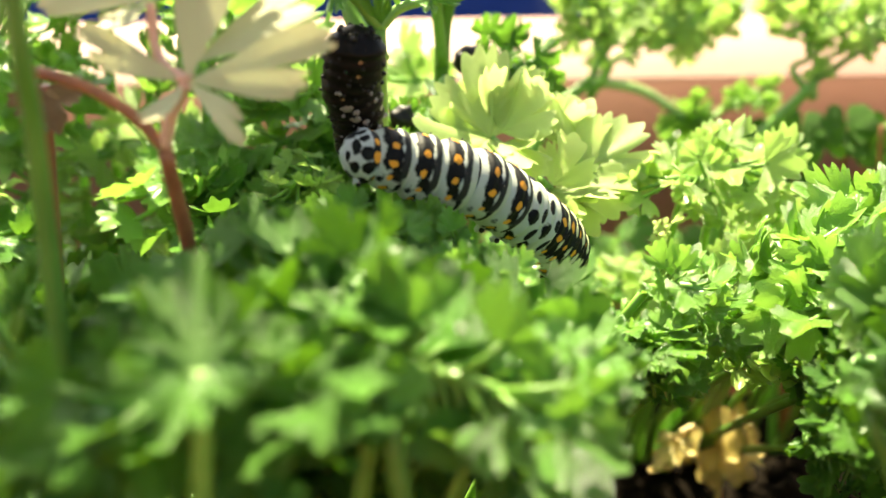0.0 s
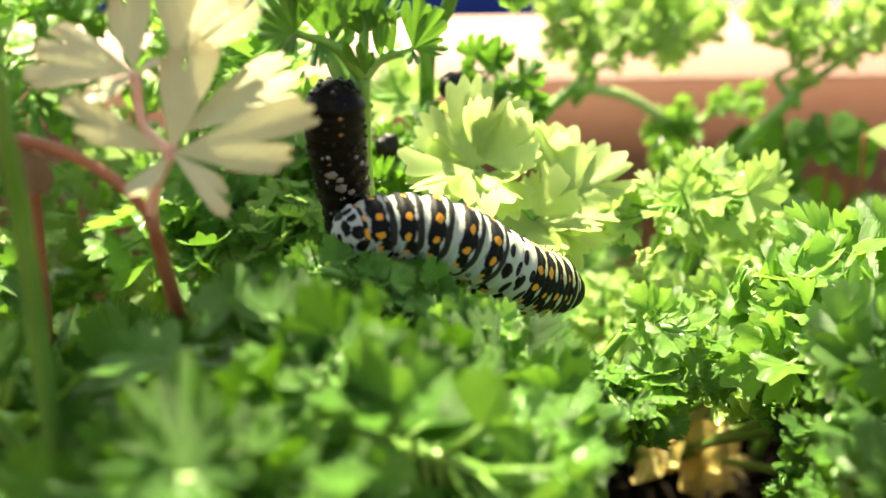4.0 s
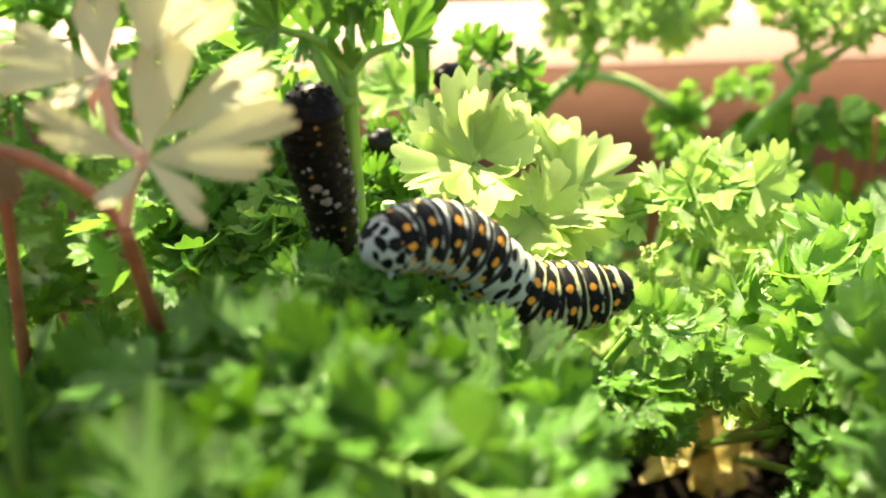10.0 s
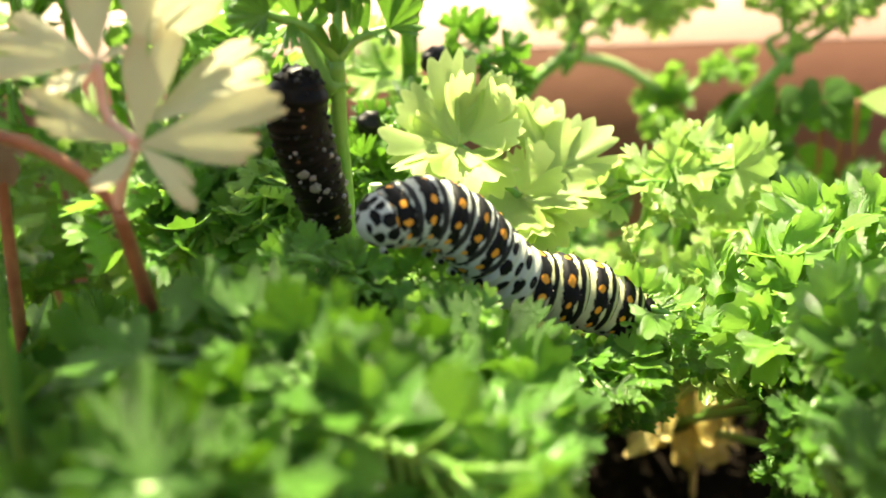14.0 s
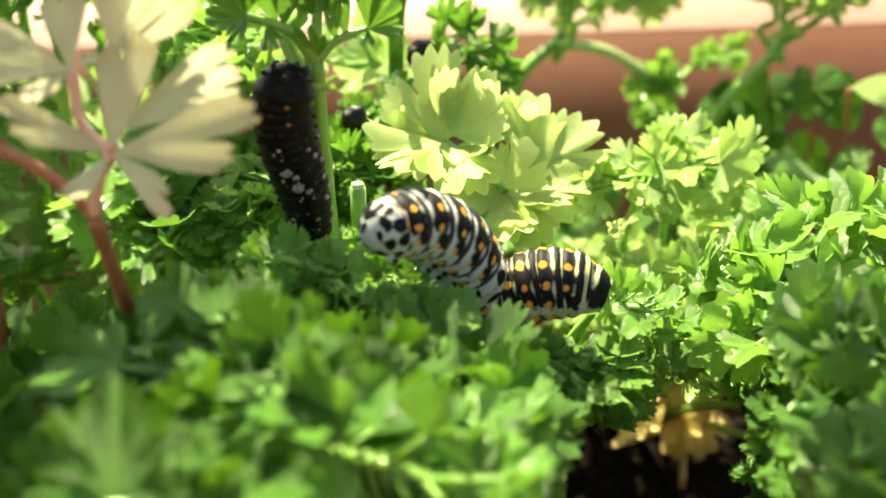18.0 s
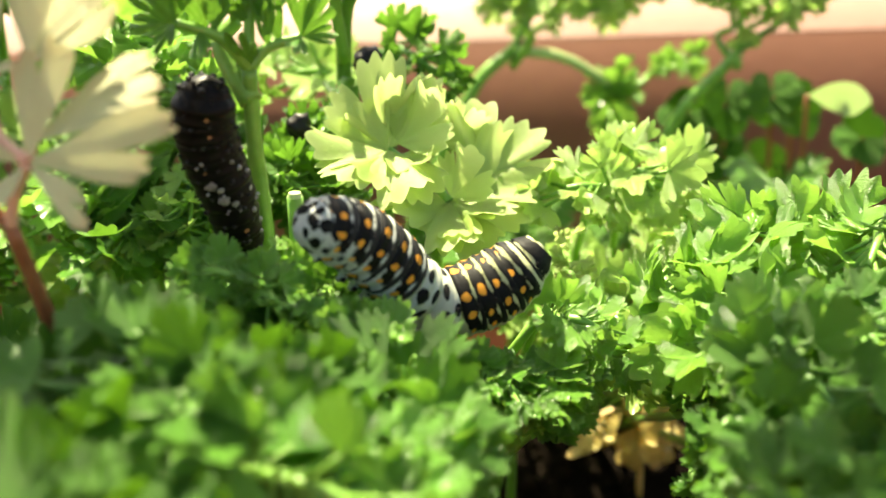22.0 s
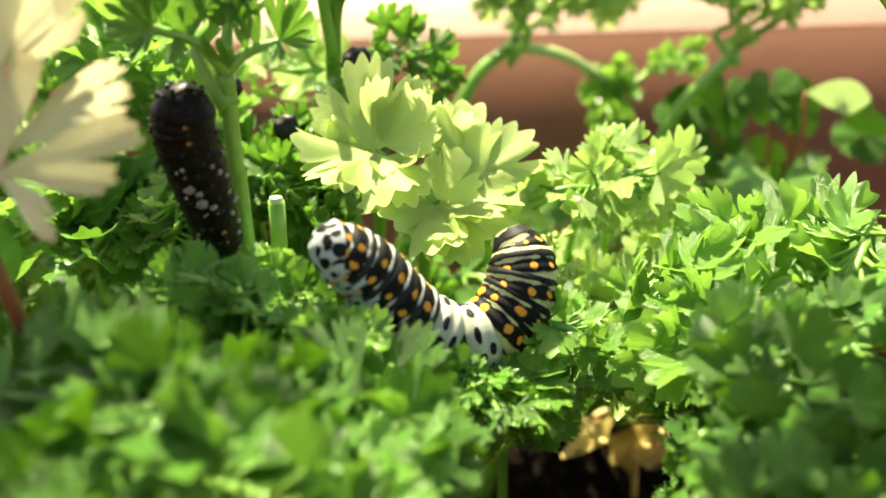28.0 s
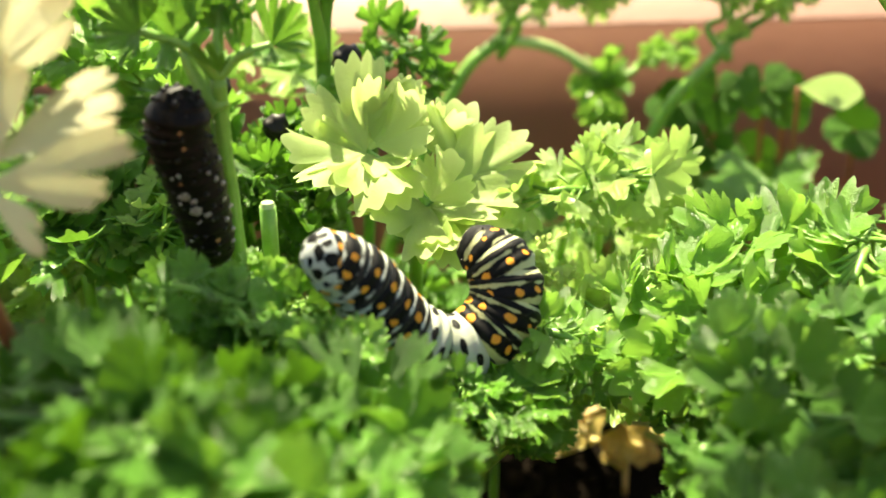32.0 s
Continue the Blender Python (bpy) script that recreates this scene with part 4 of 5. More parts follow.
    special_leaf("bare_stem", "dark green parsley stem rising close before the other sprigs", "stem", (-0.024, 0.085, 0.0), [
        ("stem", [(-0.024, 0.085, -0.003), (-0.0234, 0.080, 0.0707), (-0.0227, 0.076, 0.0871), (-0.0230, 0.074, 0.105)], 0.0008, 0.0006, STEM_DARK),
        ("side_stem", [(-0.0236, 0.0815, 0.0550), (-0.0262, 0.0800, 0.0640), (-0.0320, 0.0780, 0.0760)], 0.0006, 0.0004, STEM_DARK),
    ], [], [])
    # unseen tall leaves leaning over from the bed's ends, added to cast shade
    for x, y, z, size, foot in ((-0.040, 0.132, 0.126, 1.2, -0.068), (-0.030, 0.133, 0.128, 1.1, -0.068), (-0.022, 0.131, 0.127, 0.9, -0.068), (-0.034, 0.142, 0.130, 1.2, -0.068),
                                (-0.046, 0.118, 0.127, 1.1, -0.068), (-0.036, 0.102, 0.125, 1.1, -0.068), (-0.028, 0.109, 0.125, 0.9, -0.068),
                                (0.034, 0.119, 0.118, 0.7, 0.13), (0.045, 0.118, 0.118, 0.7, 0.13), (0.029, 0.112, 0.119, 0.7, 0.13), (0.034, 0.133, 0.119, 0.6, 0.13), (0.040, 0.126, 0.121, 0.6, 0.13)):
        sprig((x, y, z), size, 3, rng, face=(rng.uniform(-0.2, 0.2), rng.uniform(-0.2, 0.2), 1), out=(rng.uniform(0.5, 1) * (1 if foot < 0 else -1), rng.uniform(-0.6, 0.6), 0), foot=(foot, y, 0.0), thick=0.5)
    # more unseen leaves, on the near stem, added to shade the front left
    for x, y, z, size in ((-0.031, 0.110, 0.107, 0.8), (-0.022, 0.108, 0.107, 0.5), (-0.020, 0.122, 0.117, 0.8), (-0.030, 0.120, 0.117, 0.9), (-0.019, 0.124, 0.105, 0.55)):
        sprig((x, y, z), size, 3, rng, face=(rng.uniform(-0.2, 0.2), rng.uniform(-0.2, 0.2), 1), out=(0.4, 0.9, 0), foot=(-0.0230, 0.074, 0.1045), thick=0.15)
    for x, y, z, r in ((0.0062, 0.1530, 0.0753, 0.0017), (-0.0017, 0.1460, 0.0694, 0.0015), (-0.0078, 0.1480, 0.0739, 0.0012)):
        bm = bmesh.new()
        bmesh.ops.create_icosphere(bm, subdivisions=3, radius=r)
        for v in bm.verts:
            v.co *= 1 + 0.35 * noise.noise(v.co * 1100) + 0.15 * noise.noise(v.co * 3500)
        me = bpy.data.meshes.new("dropping")
        bm.to_mesh(me)
        bm.free()
        me.materials.append(HORN)
        ob = tagged(new("caterpillar_dropping", smooth(me)), "rough round black caterpillar dropping caught among parsley leaves", "dropping", "droppings")
        ob.location = (x, y, z)
    # stems of the leaves along the back wall
    j = (0.0277, 0.211, 0.0642)
    special_leaf("arched_sprig", "green parsley stem that forks and arches before the terracotta wall", "parsley", (0.004, 0.202, 0.0), [
        ("stem", [(0.004, 0.202, -0.003), (0.0085, 0.204, 0.030), (0.0201, 0.2070, 0.0571), j], 0.0013, 0.0010, STEM),
        # arch takes the cut end's paler colour in place of sunlight from above
        ("side_stem", [j, (0.0363, 0.211, 0.0625), (0.0440, 0.211, 0.0579)], 0.0010, 0.0007, STEM_CUT_LIT),
        ("side_stem", [j, (0.0310, 0.211, 0.0700), (0.0340, 0.210, 0.0740)], 0.0007, 0.0005, STEM_DARK),
    ], [((0.0440, 0.211, 0.0579), (0.0440 + dx, 0.208, 0.0579 + dz), (dx * 20, -0.9, 0.4), k, 1.1) for k, (dx, dz) in enumerate(((0.004, 0.002), (-0.002, -0.004), (0.002, -0.005), (0.005, -0.002)))], with_material(TIGHT, FRESH))
    special_leaf("pointed_seedling", "seedling with one smooth pale green pointed leaf", "seedling", (0.074, 0.200, 0.0), [
        ("stem", [(0.074, 0.200, -0.003), (0.0735, 0.199, 0.035), (0.0728, 0.197, 0.0585)], 0.0005, 0.0004, STEM_RED),
    ], [((0.0728, 0.197, 0.0585), (0.0835, 0.194, 0.0580), (0.15, -0.55, 0.8), 0, 1.0)], with_material(OVAL, LIME))
    q = (0.0625, 0.200, 0.0653)
    special_leaf("forked_sprig", "slanting green stem with round clover-like leaves", "clover", (0.040, 0.198, 0.0), [
        ("stem", [(0.040, 0.198, -0.003), (0.0497, 0.200, 0.0471), q], 0.0012, 0.0009, STEM),
        ("side_stem", [q, (0.0625, 0.200, 0.0700), (0.0630, 0.199, 0.0750)], 0.0006, 0.0005, STEM),
        ("side_stem", [q, (0.0680, 0.200, 0.0690), (0.0740, 0.199, 0.0730)], 0.0006, 0.0005, STEM_DARK),
    ], [(q, (0.0625, 0.199, 0.0770), (0.1, -0.9, 0.4), 0, 0.4)], with_material(CURLY, LIME))
    for i, (x, y, z, s) in enumerate(((0.0615, 0.203, 0.0560, 0.0051), (0.0690, 0.203, 0.0570, 0.0051), (0.0610, 0.204, 0.0480, 0.0051), (0.0725, 0.203, 0.0550, 0.0051), (0.0690, 0.208, 0.0440, 0.0051), (0.0850, 0.205, 0.0490, 0.0051), (0.0560, 0.206, 0.0540, 0.0051))):
        special_leaf("round_leaved_seedling", "seedling with three rounded green leaflets on a thin reddish stalk", "seedling", (x + 0.002, y + 0.003, 0.0), [
            ("stem", [(x + 0.002, y + 0.003, -0.003), (x + 0.001, y + 0.002, z * 0.6), (x, y, z)], 0.0005, 0.0004, STEM_RED),
        ], [((x, y, z), (x + s * math.cos(a), y - 0.002, z + s * math.sin(a)), (0.1 * math.cos(a), -0.75, 0.65), i + k, 1.0) for k, a in enumerate((0.35 + 0.2 * i, 2.4 + 0.2 * i, 4.5 + 0.2 * i))], with_material(ROUND, CLOVER), "round-leaved seedlings")


own_leaves()


# ---- larvae ----
def ring_mesh(name, length, r0, r1, bars, dots, pale=0.0, ends=(0.0, 0.0), flat=0.95, n=72, rows=24, grey=(), core=0.0):
    """One body ring along +x, back towards +z; its marks lie on the middle stretch of length core. bars, dots: (along 0..1, angle from the back, half length, half angle)."""
    pts, attr = [], {"bars": [], "dots": [], "grey": [], "top": []}
    for j in range(rows + 1):
        u = j / rows
        bulge = (1 - abs(2 * u - 1) ** 3.2 * 0.20) * (1 + 0.025 * math.cos((u - 0.30) * 16.5))
        r = (r0 + (r1 - r0) * u) * bulge
        if ends[0] and u < 0.75:
            r *= math.sqrt(max(0.0, 1 - ((0.75 - u) / 0.75) ** 2)) + 1e-5
        if ends[1] and u > 0.25:
            r *= math.sqrt(max(0.0, 1 - ((u - 0.25) / 0.75) ** 2)) + 1e-5
        row, at_u = [], 0.5 + (u - 0.5) * (length / core if core else 1.0)
        for i in range(n):
            a = 2 * math.pi * i / n
            deg = math.degrees(a if a < math.pi else a - 2 * math.pi)
            row.append(((u - 0.5) * length, r * math.sin(a), r * flat * math.cos(a)))
            best = {"bars": -1.0, "dots": -1.0, "grey": -1.0}
            for key, marks in (("bars", bars), ("dots", dots), ("grey", grey)):
                for pu, pa, wu, wa in marks:
                    d = max(abs(at_u - pu) / wu, abs(deg - pa) / wa) if wa > 40 else math.hypot((at_u - pu) / wu, (deg - pa) / wa)
                    best[key] = max(best[key], 1.0 - 0.5 * d)
            attr["bars"].append(best["bars"])
            attr["dots"].append(best["dots"])
            attr["grey"].append(best["grey"])
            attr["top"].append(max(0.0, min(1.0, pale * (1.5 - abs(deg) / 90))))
        pts.append(row)
    me = grid_mesh(name, pts, closed=True)
    for key, values in attr.items():
        layer = me.attributes.new(key, "FLOAT", "POINT")
        layer.data.foreach_set("value", np.asarray(values, dtype=np.float32))
    return me


def both(*marks):
    return [m for u, a, wu, wa in marks for m in ((u, a, wu, wa), (u, -a, wu, wa))]


# marks on the skin: place along the ring from its rear, angle from the back, half length, half angle
BANDED = [(0.345, 0, 0.245, 106), *both((0.37, 122, 0.15, 17), (0.70, 106, 0.09, 13), (0.50, 150, 0.13, 14))]
BANDED_GREY = [(0.735, 0, 0.115, 98)]
BANDED_FRONT = [(0.36, 0, 0.215, 124), (0.745, 0, 0.112, 112), (1.03, 0, 0.06, 100), *both((0.38, 134, 0.14, 16))]
SPOTS = both((0.36, 24, 0.13, 7.5), (0.36, 60, 0.14, 8), (0.37, 93, 0.12, 7), (0.35, 121, 0.13, 9))
SADDLE = both((0.30, 22, 0.10, 11), (0.34, 62, 0.18, 15), (0.68, 42, 0.08, 13), (0.68, 88, 0.09, 15), (0.30, 112, 0.19, 20), (0.45, 150, 0.13, 12))
SADDLE_SPOTS = both((0.36, 114, 0.13, 8))
REAR = [(0.84, 0, 0.15, 84), *both((0.50, 13, 0.18, 13), (0.50, 48, 0.18, 17), (0.28, 30, 0.13, 26), (0.56, 86, 0.20, 16), (0.84, 112, 0.18, 15), (0.30, 92, 0.12, 24), (0.62, 126, 0.18, 16), (0.30, 150, 0.12, 26), (0.10, 60, 0.05, 36))]
REAR_SPOTS = both((0.84, 22, 0.12, 10), (0.84, 58, 0.12, 11), (0.84, 112, 0.10, 8))
FACE = [(0.06, 0, 0.12, 130), *both((0.55, 0, 0.50, 11), (0.52, 36, 0.46, 15), (0.58, 76, 0.38, 15), (0.55, 114, 0.30, 13))]
PROTHORAX = [(0.30, 0, 0.25, 118), (0.84, 0, 0.24, 104)]


def legs(seg, y, z, size, name):
    for s in (-1, 1):
        bm = bmesh.new()
        add_tube(bm, [Vector((0, s * y, z)), Vector((0, s * y * 1.12, z - size * 0.6)), Vector((0, s * y * 1.05, z - size))], [size * 0.42, size * 0.36, size * 0.22], 12)
        leg = part(name, bm, SKIN if name == "proleg" else HORN, seg)
        if name != "proleg":
            continue
        dot = bmesh.new()
        bmesh.ops.create_icosphere(dot, subdivisions=2, radius=size * 0.24, matrix=Matrix.Translation((0, s * y * 1.42, z - size * 0.5)))
        part("dark_mark", smooth_of(dot), HORN, leg)


def smooth_of(bm):
    for f in bm.faces:
        f.smooth = True
    return bm


COUNT = 13


def radius_at(f):
    """The body's half thickness from the rear (0) to the head (1)."""
    return np.interp(f, (0, 0.10, 0.25, 0.45, 0.60, 0.80, 0.93, 1.0), (0.0020, 0.0030, 0.0034, 0.0034, 0.0034, 0.0036, 0.0030, 0.0020))


def striped_larva():
    one = thing("striped_caterpillar", (0, 0, 0), "plump white and black banded caterpillar with orange spots on the parsley", "caterpillar")
    rings, rng = [], random.Random(77)

    def vary(marks):
        return [(u + rng.uniform(-0.025, 0.025), a + rng.uniform(-3, 3), wu * rng.uniform(0.8, 1.25), wa * rng.uniform(0.8, 1.25)) if wa < 40 else (u, a, wu * rng.uniform(0.9, 1.1), wa) for u, a, wu, wa in marks]

    for i in range(COUNT):
        f0, f1 = i / COUNT, (i + 1) / COUNT
        r0, r1 = float(radius_at(f0)), float(radius_at(f1))
        if i == 0:
            me = ring_mesh("tail_segment", 0.0032, r1 * 0.8, r1, REAR, REAR_SPOTS, ends=(1, 0))
            seg = part("tail_segment", me, SKIN, one, "whitish tail segment with round black marks")
        elif i in (6, 7):
            me = ring_mesh("segment", 0.0034, r0, r1, vary(SADDLE), vary(SADDLE_SPOTS), 0.25)
            seg = part("body_segment", me, SKIN, one, "mostly white body segment with black blotches")
        else:
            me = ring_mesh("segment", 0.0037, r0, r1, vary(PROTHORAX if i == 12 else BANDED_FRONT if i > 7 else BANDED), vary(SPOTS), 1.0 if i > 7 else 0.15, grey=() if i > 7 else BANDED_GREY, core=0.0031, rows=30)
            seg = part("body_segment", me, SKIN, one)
        if i in (0, 3, 4, 5, 6):
            legs(seg, 0.0014, -0.0024 if i else -0.0014, 0.0012 if i else 0.0009, "proleg")
        if i in (10, 11, 12):
            legs(seg, 0.0008, -0.0022, 0.0010, "front_leg")
        if 0 < i:
            for s in (-1, 1):
                bm = bmesh.new()
                a = radians(42) * s
                r = (r0 + r1) / 2
                add_tube(bm, [Vector((0.0004, r * 0.98 * math.sin(a), r * 0.91 * math.cos(a))), Vector((0.0005, r * 1.10 * math.sin(a), r * 1.04 * math.cos(a)))], [0.00010, 0.00003], 5)
                part("bristle", bm, HORN, seg)
        rings.append(seg)
    head = part("head", ring_mesh("head", 0.0027, 0.0019, 0.0016, FACE, [], 0.6, ends=(0, 1), flat=1.0), HEAD, one, "small pale head with black stripes")
    for s in (-1, 1):
        bm = bmesh.new()
        bmesh.ops.create_icosphere(bm, subdivisions=2, radius=0.00022, matrix=Matrix.Translation((0.0009, s * 0.0013, -0.0006)))
        part("eye", smooth_of(bm), HORN, head)
    rings.append(head)
    return one, rings


def dark_larva():
    one = thing("dark_caterpillar", (0, 0, 0), "smaller dark brown-black caterpillar with whitish warts on an upright stem", "caterpillar")
    rings, rng = [], random.Random(31)
    n = 10
    for i in range(n):
        r = float(np.interp(i / (n - 1), (0, 0.12, 0.5, 1.0), (0.0024, 0.0028, 0.0027, 0.0021)))
        dots = [(0.5, 12, 0.13, 9)] if i in (1, 2) else [(0.5, rng.uniform(-60, 60), 0.10, 8)] if i in (4, 8) else []
        bars = [(0.5, 0, 1.2, 181)]
        me = ring_mesh("dark_segment", 0.0032, r, r, bars, dots, ends=(0, 0) if i else (1, 0), n=40, rows=12)
        seg = part("body_segment", me, SKIN_DARK, one, "dark segment with whitish warts" if i in (5, 6) else "")
        for a in (-80, -45, -15, 15, 45, 80, -62, -30, 0, 30, 62):
            a += rng.uniform(-7, 7)
            if rng.random() < 0.2:
                continue
            g, x = rng.uniform(0.35, 0.95), rng.uniform(-0.0009, 0.0010)
            bm = bmesh.new()
            s, c = math.sin(radians(a)), math.cos(radians(a))
            add_tube(bm, [Vector((x, r * 0.93 * s, r * 0.87 * c)), Vector((x, r * 1.04 * s, r * 0.98 * c)), Vector((x, r * 1.10 * s, r * 1.04 * c))], [0.00036 * g, 0.00025 * g, 0.00005], 7)
            part("tubercle", bm, WART if rng.random() < (0, 0, 0.1, 0.1, 0.2, 0.4, 0.4, 0.25, 0.25, 0.2)[i] else HORN, seg)
        for a, size in {5: ((-22, 0.0005), (-6, 0.0003)), 6: ((-8, 0.0005), (14, 0.0003), (64, 0.0003))}.get(i, ()):
            bm = bmesh.new()
            bmesh.ops.create_icosphere(bm, subdivisions=3, radius=1.0)
            for v in bm.verts:
                v.co *= 1 + 0.7 * noise.noise(v.co * 1.6 + Vector((i, a, 0)))
                v.co = Vector((v.co.x * size * 0.8, v.co.y * size, v.co.z * size * 0.22 + r * 0.97))
            bmesh.ops.rotate(bm, verts=bm.verts, matrix=Matrix.Rotation(-radians(a), 3, "X"))
            bmesh.ops.translate(bm, verts=bm.verts, vec=(rng.uniform(-0.0004, 0.0004), 0, 0))
            part("pale_patch", smooth_of(bm), WART, seg)
        if not i:
            for a in range(0, 360, 40):
                bm = bmesh.new()
                s, c = math.sin(radians(a)) * 0.62, math.cos(radians(a)) * 0.58
                bmesh.ops.create_icosphere(bm, subdivisions=2, radius=rng.uniform(0.00018, 0.0003), matrix=Matrix.Translation((-0.0011, r * s, r * c)))
                part("wart", smooth_of(bm), HORN, seg)
        rings.append(seg)
    return one, rings


def along(points, fractions):
    """Places and directions at fractions of the length of a smooth path."""
    path = np.array([tuple(p) for p in bend(points, 12)])
    step = np.linalg.norm(np.diff(path, axis=0), axis=1)
    way = np.concatenate([[0], np.cumsum(step)])
    out = []
    for f in fractions:
        at = f * way[-1]
        p = [np.interp(at, way, path[:, k]) for k in range(3)]
        lo, hi = max(0.0, at - way[-1] * 0.05), min(way[-1], at + way[-1] * 0.05)
        d = [np.interp(hi, way, path[:, k]) - np.interp(lo, way, path[:, k]) for k in range(3)]
        out.append((Vector(p), Vector(d).normalized()))
    return out


def ring_pose(p, d, back):
    z = (back - d * d.dot(back)).normalized()
    y = z.cross(d)
    m = Matrix((d, y, z)).transposed().to_4x4()
    return Matrix.Translation(p) @ m


STRIPED, STRIPED_RINGS = striped_larva()
YOUNG, YOUNG_RINGS = dark_larva()


